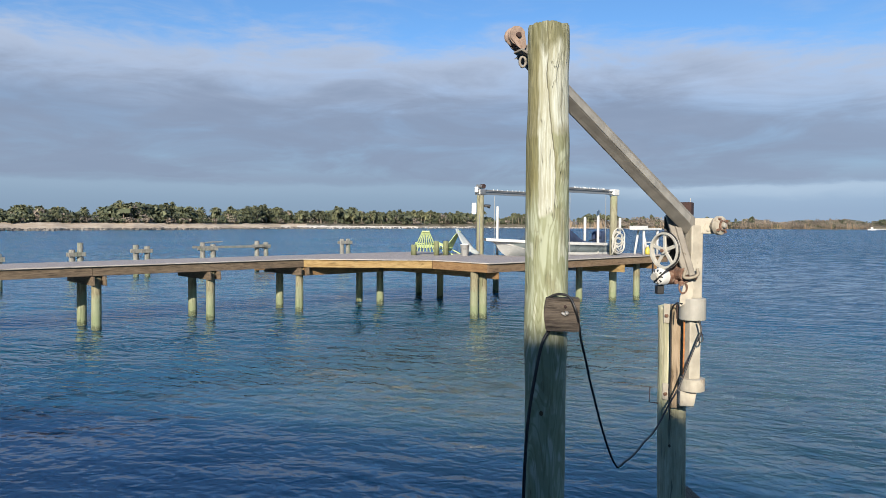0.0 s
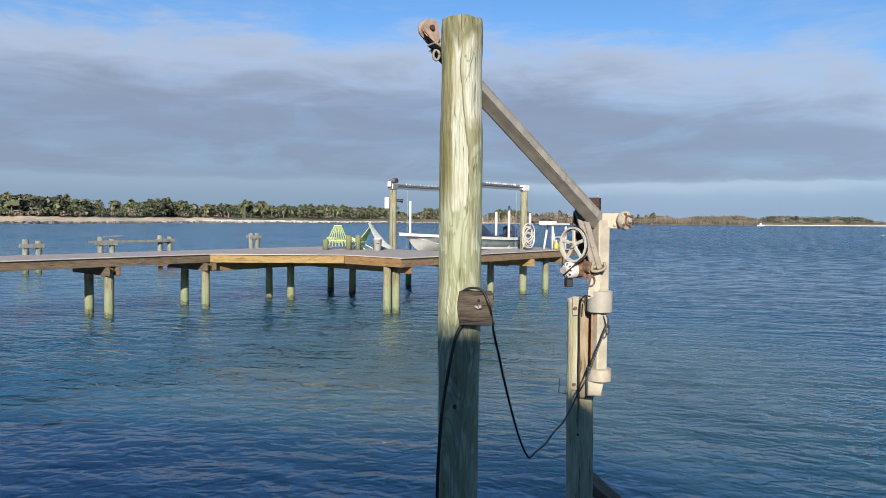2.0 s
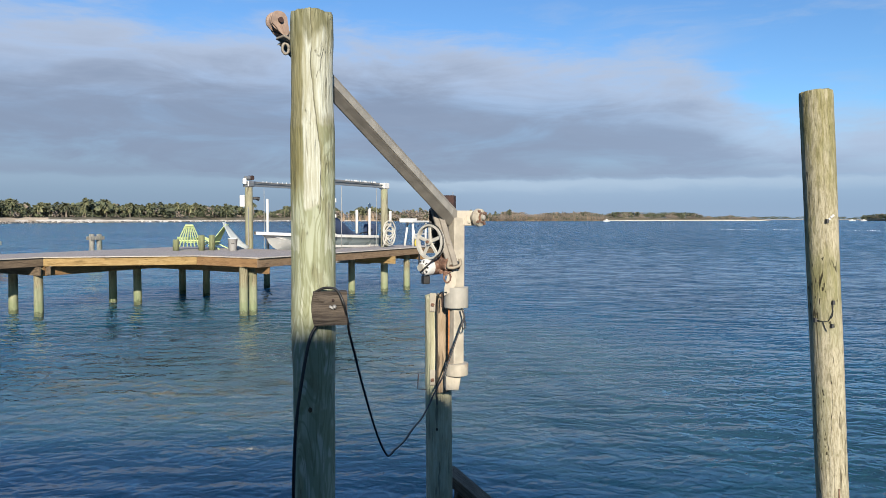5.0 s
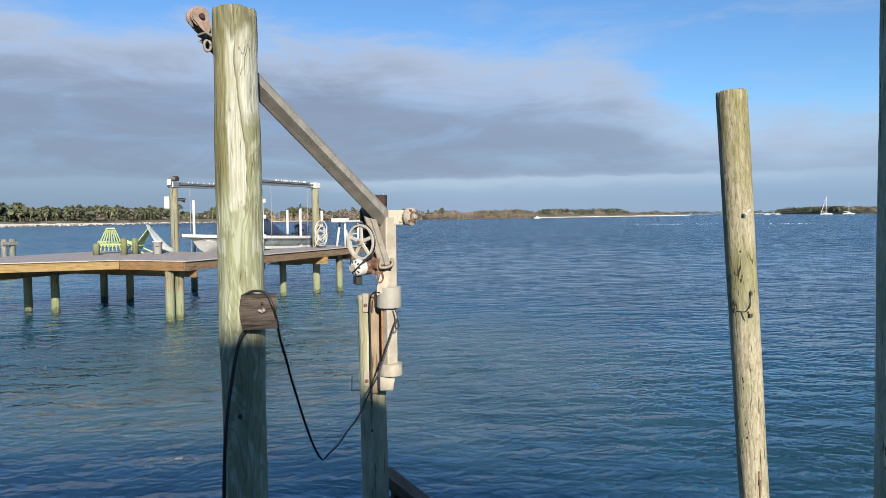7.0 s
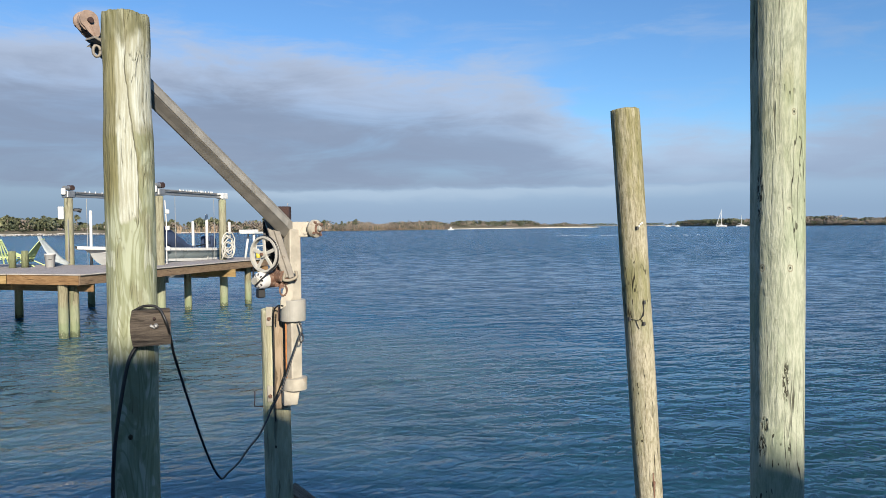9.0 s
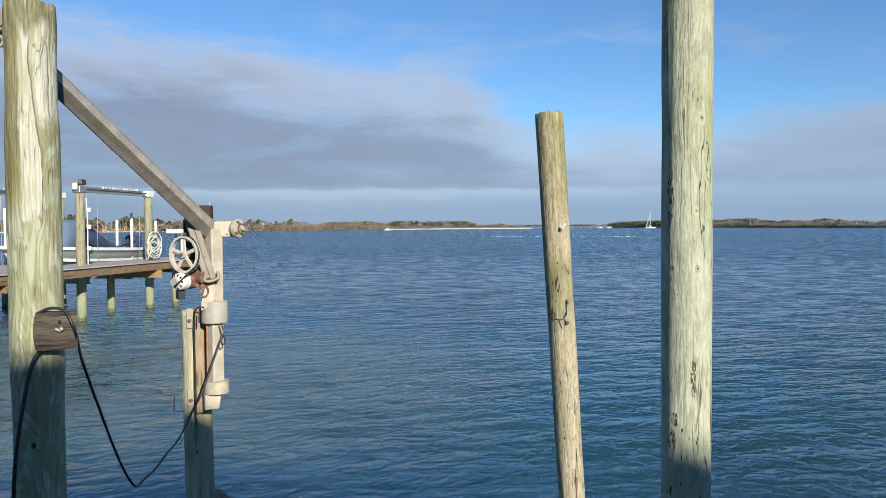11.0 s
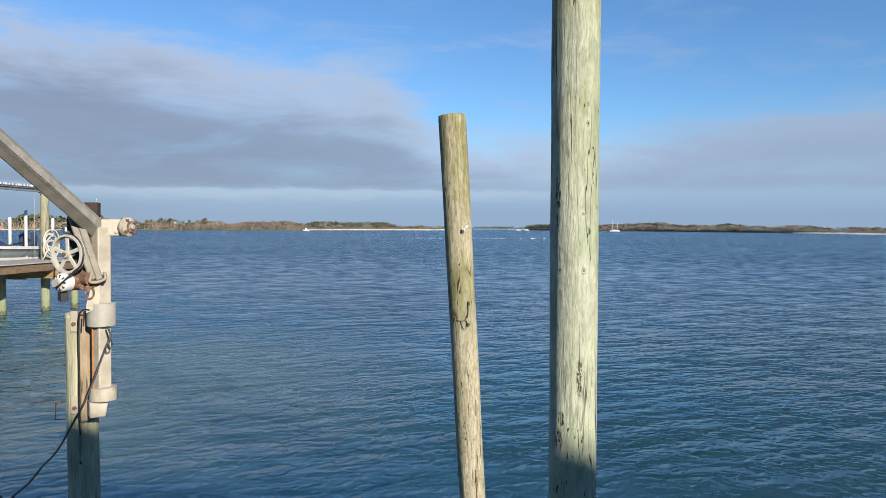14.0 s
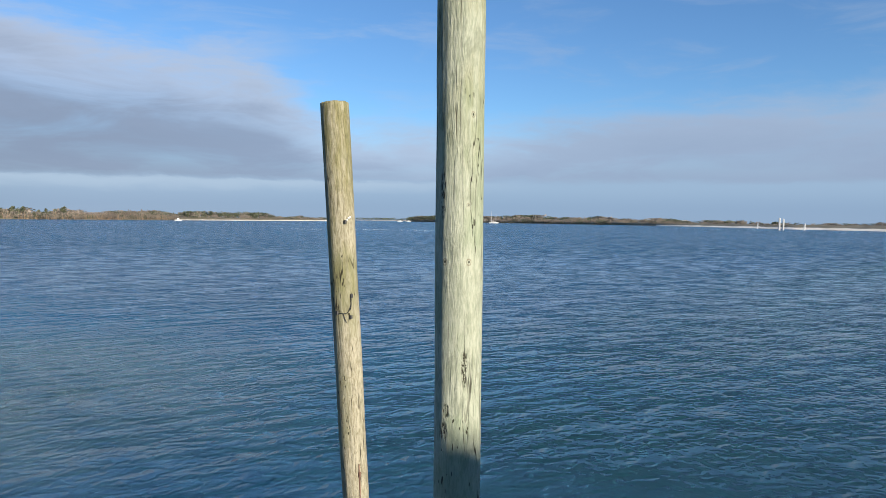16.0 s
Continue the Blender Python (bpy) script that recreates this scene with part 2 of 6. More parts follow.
def peeled(name):
    """Old pile: cream bare wood in long strips, olive bark remains, green algae lower down, cracks along the grain."""
    m, n, p, co = material(name)
    sp = n.add("ShaderNodeSeparateXYZ")
    n.put(sp.inputs[0], co)
    z = sp.outputs[2]
    fine = n.noise(n.mapping(co, (1, 1, 0.06)), 70.0, 5.0, 0.7)
    strip = n.noise(n.mapping(co, (1, 1, 0.12)), 16.0, 2.0, 0.5)
    flame = n.noise(n.mapping(co, (1, 1, 0.22)), 14.0, 2.0, 0.5, 0.9)
    blot = n.noise(n.mapping(co, (1, 1, 0.4)), 9.0, 4.0, 0.65)
    sway = n.noise(n.mapping(co, (0.2, 0.2, 1)), 5.0, 3.0, 0.55)
    side = n.math("ADD", sp.outputs[0], n.math("MULTIPLY", n.math("SUBTRACT", sway, 0.5), 0.035))
    split = n.math("SUBTRACT", side, n.step(z, 4.15, 4.80, 0.030, -0.020))      # a long check that wanders down the face
    bare = n.mix(n.step(fine, 0.32, 0.66), (0.470, 0.440, 0.310, 1), (0.700, 0.690, 0.570, 1))
    bare = n.mix(n.step(strip, 0.54, 0.62, 0.0, 0.55), bare, (0.42, 0.385, 0.23, 1))
    olive = n.mix(n.step(fine, 0.35, 0.65), (0.170, 0.145, 0.050, 1), (0.300, 0.262, 0.115, 1))
    algae = n.mix(n.step(flame, 0.42, 0.50), (0.500, 0.510, 0.350, 1), (0.370, 0.375, 0.225, 1))
    algae = n.mix(n.step(flame, 0.58, 0.64), algae, (0.560, 0.555, 0.410, 1))
    rings = n.step(n.math("SINE", n.math("MULTIPLY", n.noise(n.mapping(co, (1, 1, 0.15), (3, 0, 1)), 7.5, 1.5, 0.4, 0.9), 75.0)), 0.2, 0.9)
    algae = n.mix(n.math("MULTIPLY", rings, 0.55), algae, (0.25, 0.25, 0.125, 1))
    algae = n.mix(n.step(blot, 0.52, 0.62, 0.0, 0.6), algae, (0.30, 0.275, 0.155, 1))
    ragged = n.math("ADD", z, n.math("MULTIPLY", n.math("SUBTRACT", flame, 0.5), 0.16))
    high_bare = n.step(ragged, 4.40, 4.43)
    left_bare = n.math("MULTIPLY", n.step(ragged, 3.93, 3.96), n.step(split, 0.004, -0.004))
    left_bare = n.math("MULTIPLY", left_bare, n.step(side, -0.068, -0.060))
    c = n.mix(n.math("MAXIMUM", high_bare, left_bare), algae, bare)
    rim_ = n.math("MULTIPLY", n.step(side, -0.058, -0.072), n.step(ragged, 3.90, 4.15))
    c = n.mix(n.math("MULTIPLY", rim_, 0.85), c, olive)
    cap = n.step(n.math("ADD", z, n.math("MULTIPLY", n.math("SUBTRACT", blot, 0.5), 0.45)), 4.84, 4.98)
    c = n.mix(n.math("MULTIPLY", cap, 0.85), c, n.mix(n.step(flame, 0.40, 0.60), (0.16, 0.148, 0.062, 1), (0.36, 0.335, 0.20, 1)))
    brow = n.math("MULTIPLY", n.step(n.math("ABSOLUTE", n.math("SUBTRACT", ragged, 4.40)), 0.03, 0.09, 1.0, 0.0), n.step(split, 0.0, 0.012))
    c = n.mix(n.math("MULTIPLY", brow, n.step(blot, 0.40, 0.60, 0.25, 0.85)), c, (0.24, 0.215, 0.10, 1))
    cr = n.math("MULTIPLY", n.step(n.math("ABSOLUTE", split), 0.0006, 0.0036, 1.0, 0.0), n.math("MULTIPLY", n.step(z, 3.90, 4.05), n.step(fine, 0.36, 0.52, 0.35, 1.0)))
    crack = n.noise(n.mapping(co, (1, 1, 0.06), (4, 2, 1)), 15.0, 2.0, 0.45, 0.6)
    more = n.math("MULTIPLY", n.step(n.math("ABSOLUTE", n.math("SUBTRACT", crack, 0.5)), 0.0, 0.007, 1.0, 0.0), n.step(blot, 0.50, 0.60, 0.0, 0.6))
    cr = n.math("MAXIMUM", n.math("MULTIPLY", cr, n.step(sway, 0.36, 0.58, 0.25, 0.8)), more)
    c = n.mix(n.math("MULTIPLY", n.math("MULTIPLY", n.step(split, 0.030, 0.002), n.step(split, -0.004, 0.002)), n.step(z, 4.0, 4.2, 0.0, 0.55)), c, olive)
    c = n.mix(n.math("MULTIPLY", cr, 0.75), c, (0.085, 0.072, 0.032, 1))
    pore = n.noise(n.mapping(co, (1, 1, 0.045), (6, 3, 2)), 52.0, 2.0, 0.5, 0.4)
    thread = n.math("MULTIPLY", n.step(n.math("ABSOLUTE", n.math("SUBTRACT", pore, 0.5)), 0.0, 0.05, 1.0, 0.0), n.step(blot, 0.42, 0.60, 0.10, 0.75))
    c = n.mix(n.math("MULTIPLY", thread, 0.18), c, (0.16, 0.14, 0.065, 1))
    n.put(p.inputs["Base Color"], n.mix(1.0, c, (0.535, 0.57, 0.60, 1), "MULTIPLY"))
    p.inputs["Roughness"].default_value = 0.82
    p.inputs["Specular IOR Level"].default_value = 0.25
    h = n.math("SUBTRACT", n.math("ADD", fine, n.math("MULTIPLY", flame, 1.2)), n.math("ADD", n.math("MULTIPLY", cr, 1.8), n.math("MULTIPLY", thread, 0.3)))
    n.put(p.inputs["Normal"], n.bump(h, 0.8, 0.008))
    return m


def bole(name, pale, mid, olive, split, seed, mottle=0.6, knots=(), scars=()):
    """Barkless pile: short wavy fibres, mottled patches, olive growth higher up, cracks in clusters."""
    m, n, p, co = material(name)
    pale, mid, olive = toned(pale, WOOD_K), toned(mid, WOOD_K), toned(olive, WOOD_K)
    sp = n.add("ShaderNodeSeparateXYZ")
    n.put(sp.inputs[0], co)
    at = lambda x, y, z: (seed + x, seed * 2 + y, z)
    fine = n.noise(n.mapping(co, (1, 1, 0.20), at(0, 0, 0)), 70.0, 5.0, 0.7, 0.7)
    fibre = n.noise(n.mapping(co, (1, 1, 0.09), at(2, 1, 0)), 34.0, 2.0, 0.55, 0.4)
    patch = n.noise(n.mapping(co, (1, 1, 0.50), at(1, 4, 2)), 10.0, 5.0, 0.68, 0.8)
    wide = n.noise(n.mapping(co, (1, 1, 0.45), at(5, 2, 7)), 3.2, 3.0, 0.55)
    c = n.mix(n.step(fine, 0.34, 0.62), (*mid, 1), (*pale, 1))
    c = n.mix(n.step(patch, 0.50, 0.66, 0.0, mottle), c, (*toned(mid, 0.72), 1))
    c = n.mix(n.step(patch, 0.44, 0.32, 0.0, mottle * 0.7), c, (*toned(pale, 1.1), 1))
    up = n.math("ADD", sp.outputs[2], n.math("MULTIPLY", n.math("SUBTRACT", wide, 0.5), 4.5))
    stain = n.math("MULTIPLY", n.step(up, split - 0.5, split + 0.9), n.step(fibre, 0.36, 0.60, 0.25, 0.85))
    c = n.mix(stain, c, n.mix(n.step(fine, 0.36, 0.62), (*toned(olive, 0.62), 1), (*olive, 1)))
    c = n.mix(n.step(wide, 0.46, 0.62, 0.0, 0.40), c, (mid[0] * 0.92, mid[1] * 1.05, mid[2] * 0.9, 1))
    c = n.mix(n.step(fibre, 0.60, 0.72, 0.0, 0.18), c, (*toned(mid, 0.45), 1))
    line = n.noise(n.mapping(co, (1, 1, 0.055), at(7, 3, 1)), 17.0, 2.0, 0.5, 0.7)
    cr = n.step(n.math("ABSOLUTE", n.math("SUBTRACT", line, 0.5)), 0.003, 0.012, 1.0, 0.0)
    cr = n.math("MULTIPLY", cr, n.step(n.noise(n.mapping(co, (1, 1, 0.6), at(4, 9, 3)), 4.2, 2.0), 0.47, 0.60))
    pore = n.noise(n.mapping(co, (1, 1, 0.05), at(8, 1, 5)), 46.0, 2.0, 0.5, 0.5)
    thread = n.math("MULTIPLY", n.step(n.math("ABSOLUTE", n.math("SUBTRACT", pore, 0.5)), 0.0, 0.055, 1.0, 0.0), n.step(patch, 0.40, 0.60, 0.10, 0.85))
    c = n.mix(n.math("MULTIPLY", thread, 0.07), c, (*toned(mid, 0.40), 1))
    chip = n.math("MULTIPLY", n.step(n.noise(n.mapping(co, (1, 1, 0.30), at(2, 7, 3)), 52.0, 1.0), 0.685, 0.715), n.step(wide, 0.50, 0.58))
    def reach(x, y, z, squash):
        v = n.add("ShaderNodeVectorMath", operation="LENGTH")
        n.put(v.inputs[0], n.mapping(co, (1, 1, squash), (-x, -y, -z * squash)))
        return v.outputs["Value"]

    dark = n.math("MAXIMUM", cr, chip)
    nick = n.step(n.noise(n.mapping(co, (1, 1, 0.22), at(9, 5, 6)), 120.0, 2.0, 0.6, 0.8), 0.50, 0.53)
    for x, y, z, size, squash in scars:      # torn fibres and nail holes in clusters
        dark = n.math("MAXIMUM", dark, n.math("MULTIPLY", nick, n.step(reach(x, y, z, squash), size, size * 0.55)))
    for x, y, z, size in knots:      # branch stubs: a pale swirl round a dark heart
        d = n.math("ADD", reach(x, y, z, 0.75), n.math("MULTIPLY", n.math("SUBTRACT", fine, 0.5), size * 0.5))
        c = n.mix(n.step(d, size * 3.2, size * 1.2, 0.0, 0.5), c, (*toned(pale, 1.05), 1))
        ring = n.math("MULTIPLY", n.step(d, size * 0.6, size * 0.8), n.step(d, size * 1.15, size * 0.9))
        c = n.mix(n.math("MULTIPLY", ring, 0.55), c, (0.13, 0.085, 0.045, 1))
        dark = n.math("MAXIMUM", dark, n.step(d, size * 0.5, size * 0.25, 0.0, 0.9))
    c = n.mix(n.math("MULTIPLY", dark, 0.92), c, (0.02, 0.017, 0.010, 1))
    n.put(p.inputs["Base Color"], c)
    p.inputs["Roughness"].default_value = 0.85
    p.inputs["Specular IOR Level"].default_value = 0.2
    h = n.math("SUBTRACT", n.math("ADD", n.math("ADD", fine, n.math("MULTIPLY", patch, 0.8)), n.math("MULTIPLY", fibre, -0.6)), n.math("ADD", n.math("MULTIPLY", dark, 1.6), n.math("MULTIPLY", thread, 0.15)))
    n.put(p.inputs["Normal"], n.bump(h, 0.75, 0.009))
    return m


PEELED = peeled("peeled_pile_wood")
PILE = wood("pale_pile_wood", (0.90, 0.87, 0.62), (0.60, 0.57, 0.36), (0.58, 0.64, 0.40), 2, 1.0)
PILE_B = bole("olive_pile_wood", (0.76, 0.71, 0.53), (0.42, 0.38, 0.24), (0.40, 0.37, 0.15), 3.5, 1.3, 0.65)
PILE_C = bole("greenish_pile_wood", (0.76, 0.80, 0.62), (0.52, 0.58, 0.42), (0.48, 0.475, 0.25), 4.3, 4.1, 0.65,
              knots=((-0.124, -0.004, 3.69, 0.014), (-0.06, -0.108, 3.69, 0.014), (-0.044, -0.116, 4.44, 0.012), (-0.066, -0.105, 3.98, 0.008)),
              scars=((-0.076, -0.098, 3.14, 0.020, 0.16), (-0.124, 0.0, 2.81, 0.032, 0.5), (-0.123, -0.017, 2.92, 0.022, 0.5), (-0.062, -0.107, 2.82, 0.012, 0.5), (-0.124, 0.009, 4.05, 0.022, 0.12)))
POST = wood("dock_post_wood", (0.50, 0.46, 0.30), (0.25, 0.22, 0.13), (0.30, 0.35, 0.20), 2, 0.8, tide=True)
NEWWOOD = wood("new_pine", (0.62, 0.44, 0.20), (0.42, 0.27, 0.10), None, 0, 1.0)
TANWOOD = wood("tan_pine", (0.50, 0.31, 0.15), (0.32, 0.18, 0.08), None, 0, 1.0)
GREYWOOD = wood("weathered_board", (0.33, 0.25, 0.17), (0.15, 0.11, 0.075), None, 0, 1.0)
PALEBOARD = wood("pale_tan_board", (0.62, 0.49, 0.35), (0.44, 0.33, 0.21), None, 0, 1.0)
BROWNWOOD = wood("brown_board", (0.42, 0.30, 0.19), (0.25, 0.165, 0.10), None, 0, 1.0)
BLOCKWOOD = wood("dark_weathered_block", (0.20, 0.165, 0.13), (0.075, 0.06, 0.05), None, 0, 1.6)
DECKWOOD = wood("grey_deck_boards", (0.68, 0.62, 0.59), (0.48, 0.43, 0.41), None, 1, 1.0)
LIT_EDGE = wood("sunlit_deck_edge", (0.92, 0.84, 0.74), (0.72, 0.64, 0.54), None, 0, 1.0)
LIFTPOST = wood("pale_lift_post", (0.55, 0.53, 0.37), (0.34, 0.32, 0.20), (0.46, 0.50, 0.30), 2, 0.8, tide=True)
RUIN = wood("old_post_wood", (0.52, 0.51, 0.46), (0.24, 0.23, 0.20), (0.25, 0.31, 0.22), 2, 1.0, tide=True)
BOLLARD = wood("mossy_post_wood", (0.42, 0.45, 0.25), (0.22, 0.25, 0.12), None, 2, 1.0)
GREENCHAIR = paint("lime_paint", (0.70, 0.84, 0.36), 0.55, 0, 0.12, 8)
WHITE = paint("white_paint", (0.86, 0.86, 0.83), 0.4, 0, 0.05, 5)
GEL = paint("white_gelcoat", (0.78, 0.80, 0.79), 0.25, 0, 0.05, 3)
HULL = paint("pale_hull", (0.38, 0.45, 0.46), 0.3, 0, 0.08, 2)
ALU = paint("dull_aluminium", (0.52, 0.53, 0.53), 0.45, 0.7, 0.1, 7)
# one steel in a lit and a shaded tone, for the arm's faces
ARM = paint("lit_oxidised_steel", (0.44, 0.42, 0.37), 0.55, 0.1, 0.18, 7, (0.30, 0.27, 0.22), 0.45)
ARMDARK = paint("shaded_oxidised_steel", (0.33, 0.31, 0.27), 0.6, 0.1, 0.18, 7, (0.24, 0.215, 0.17), 0.45)
BRACE = paint("dull_brown_steel", (0.31, 0.28, 0.235), 0.65, 0.1, 0.2, 12, (0.17, 0.13, 0.09), 0.5)
CAST = paint("pale_cast_iron", (0.64, 0.62, 0.55), 0.55, 0.0, 0.12, 14, (0.42, 0.34, 0.25), 0.35)
PALERUST = paint("faded_rust", (0.39, 0.285, 0.225), 0.85, 0.0, 0.25, 16, (0.27, 0.17, 0.12), 0.6, 0.4)
CREAM = paint("cream_painted_steel", (0.54, 0.495, 0.40), 0.6, 0.0, 0.16, 9, (0.29, 0.20, 0.12), 0.55)
TANSTEEL = paint("tan_painted_steel", (0.36, 0.31, 0.23), 0.65, 0.0, 0.2, 12, (0.22, 0.15, 0.09), 0.5)
PALEGREY = paint("pale_grey_steel", (0.46, 0.445, 0.39), 0.6, 0.0, 0.10, 9, (0.33, 0.25, 0.16), 0.3)
RUST = paint("rusted_iron", (0.22, 0.115, 0.075), 0.85, 0.1, 0.4, 22, (0.46, 0.34, 0.26), 0.75, 0.5)
DARKRUST = paint("dark_rusted_plate", (0.06, 0.03, 0.025), 0.8, 0.1, 0.3, 14)
ORANGE = paint("orange_rust_streak", (0.50, 0.20, 0.06), 0.85, 0.0, 0.3, 20)
BLACK = paint("black_rubber", (0.012, 0.012, 0.013), 0.5, 0.0, 0.2, 20)
GALV = paint("galvanised_metal", (0.45, 0.45, 0.44), 0.5, 0.6, 0.12, 12)
NAVY = paint("navy_canvas", (0.035, 0.06, 0.13), 0.8, 0.0, 0.2, 4)
BLUECANVAS = paint("faded_blue_canvas", (0.11, 0.18, 0.27), 0.8, 0.0, 0.15, 4)
YELLOW = paint("yellow_plastic", (0.75, 0.62, 0.08), 0.45)
ROPE = paint("white_hose", (0.74, 0.71, 0.62), 0.5, 0, 0.12, 12)


# ---- mesh helpers ----
def link(name, me, mat, parent=None, m=None, label=""):
    ob = new(name, me)
    if mat and not me.materials:
        me.materials.append(mat)
    m = m or Matrix.Identity(4)
    if parent:
        ob.parent = parent
        base = Matrix.Identity(4)
        q = parent
        while q:
            base = q.matrix_basis @ base
            q = q.parent
        ob.matrix_basis = base.inverted() @ m
    else:
        ob.matrix_basis = m
    if label:
        ob["label"] = label
    return ob


def part(name, bm, mat, parent=None, label="", m=None, smooth=False):
    me = bpy.data.meshes.new(name)
    bm.normal_update()
    bm.to_mesh(me)
    bm.free()
    if smooth:
        me.polygons.foreach_set("use_smooth", [True] * len(me.polygons))
    return link(name, me, mat, parent, m, label)


def thing(name, label, category, loc=(0, 0, 0), group="", kind=""):
    e = new(name)
    e.empty_display_size = 0.1
    e.matrix_basis = Matrix.Translation(loc)
    return tagged(e, label, category, group, kind)


def box(bm, size, m=None, bevel=0.0, segs=1):
    vs = bmesh.ops.create_cube(bm, size=1.0)["verts"]
    bmesh.ops.scale(bm, vec=size, verts=vs)
    if bevel > 0:
        es = list({e for v in vs for e in v.link_edges})
        r = bmesh.ops.bevel(bm, geom=es, offset=bevel, segments=segs, affect="EDGES", profile=0.5)
        vs = list({v for f in r["faces"] for v in f.verts} | {v for v in vs if v.is_valid})
    if m is not None:
        bmesh.ops.transform(bm, matrix=m, verts=vs)
    return vs


def frame_of(p0, p1, up=(0, 0, 1)):
    p0, p1 = Vector(p0), Vector(p1)
    x = (p1 - p0).normalized()
    up = Vector(up)
    if abs(x.dot(up)) > 0.99:
        up = Vector((0, 1, 0))
    y = up.cross(x).normalized()
    z = x.cross(y)
    m = Matrix((x, y, z)).transposed().to_4x4()
    m.translation = (p0 + p1) / 2
    return m, (p1 - p0).length


def plank(name, p0, p1, w, h, mat, parent=None, label="", bevel=0.006, up=(0, 0, 1)):
    """A board or bar from p0 to p1, its length along its own x."""
    m, n = frame_of(p0, p1, up)
    bm = bmesh.new()
    box(bm, (n, w, h), None, bevel)
    return part(name, bm, mat, parent, label, m)


def rod(bm, p0, p1, r0, r1=None, seg=14, caps=True):
    r1 = r0 if r1 is None else r1
    m, n = frame_of(p0, p1)
    rot = m @ Matrix.Rotation(radians(90), 4, "Y")
    bmesh.ops.create_cone(bm, cap_ends=caps, segments=seg, radius1=r0, radius2=r1, depth=n, matrix=rot)


def tube(bm, pts, r, seg=8):
    pts = [Vector(p) for p in pts]
    rings, side = [], None
    for i, p in enumerate(pts):
        d = (pts[min(i + 1, len(pts) - 1)] - pts[max(i - 1, 0)]).normalized()
        if side is None:
            side = d.orthogonal().normalized()
        side = (side - d * side.dot(d)).normalized()
        up = d.cross(side)
        rr = r(i / (len(pts) - 1)) if callable(r) else r
        rings.append([bm.verts.new(p + (side * math.cos(a) + up * math.sin(a)) * rr) for a in (2 * math.pi * k / seg for k in range(seg))])
    for a, b in zip(rings, rings[1:]):
        for k in range(seg):
            bm.faces.new((a[k], a[(k + 1) % seg], b[(k + 1) % seg], b[k]))
    bm.faces.new(rings[0][::-1]), bm.faces.new(rings[-1])


def lathe(bm, prof, seg=24, m=None, close=True):
    """prof: (radius, height) pairs turned about z."""
    rings = []
    for r, z in prof:
        rings.append([bm.verts.new((r * math.cos(2 * math.pi * k / seg), r * math.sin(2 * math.pi * k / seg), z)) for k in range(seg)])
    for a, b in zip(rings, rings[1:]):
        for k in range(seg):
            bm.faces.new((a[k], a[(k + 1) % seg], b[(k + 1) % seg], b[k]))
    if close:
        bm.faces.new(rings[0][::-1]), bm.faces.new(rings[-1])
    if m is not None:
        bmesh.ops.transform(bm, matrix=m, verts=[v for q in rings for v in q])


def curve_pts(keys, n=10):
    """A smooth line through the keys."""
    k = [Vector(q) for q in keys]
    k = [k[0] * 2 - k[1]] + k + [k[-1] * 2 - k[-2]]
    out = []
    for a, b, c, d in zip(k, k[1:], k[2:], k[3:]):
        for i in range(n):
            t = i / n
            out.append(0.5 * ((2 * b) + (c - a) * t + (2 * a - 5 * b + 4 * c - d) * t * t + (3 * b - a - 3 * c + d) * t ** 3))
    out.append(k[-2])
    return out


def sheet(name, verts, faces, mat, parent=None, smooth=True, label=""):
    me = bpy.data.meshes.new(name)
    me.from_pydata(verts.tolist() if hasattr(verts, "tolist") else verts, [], faces.tolist() if hasattr(faces, "tolist") else faces)
    if smooth:
        me.polygons.foreach_set("use_smooth", [True] * len(me.polygons))
    return link(name, me, mat, parent, None, label)


# ---- water ----
def graded(lo, a, b, hi, fine, grow):
    """Line of grid stations: even between a and b, widening beyond them."""
    mid = list(np.arange(a, b, fine))
    up, d, q = [], fine, mid[-1]
    while q < hi:
        d *= grow
        q += d
        up.append(q)
    down, d, q = [], fine, mid[0]
    while q > lo:
        d *= grow
        q -= d
        down.append(q)
    return np.array(down[::-1] + mid + up)


# ripple strength, tilt and easing, fitted by distance from the camera's spot
CHOP_NEAR, CHOP_FAR, LEAN_NEAR, LEAN_FAR, EASE = 1.6, 1.4, 0.04, 0.095, 0.55


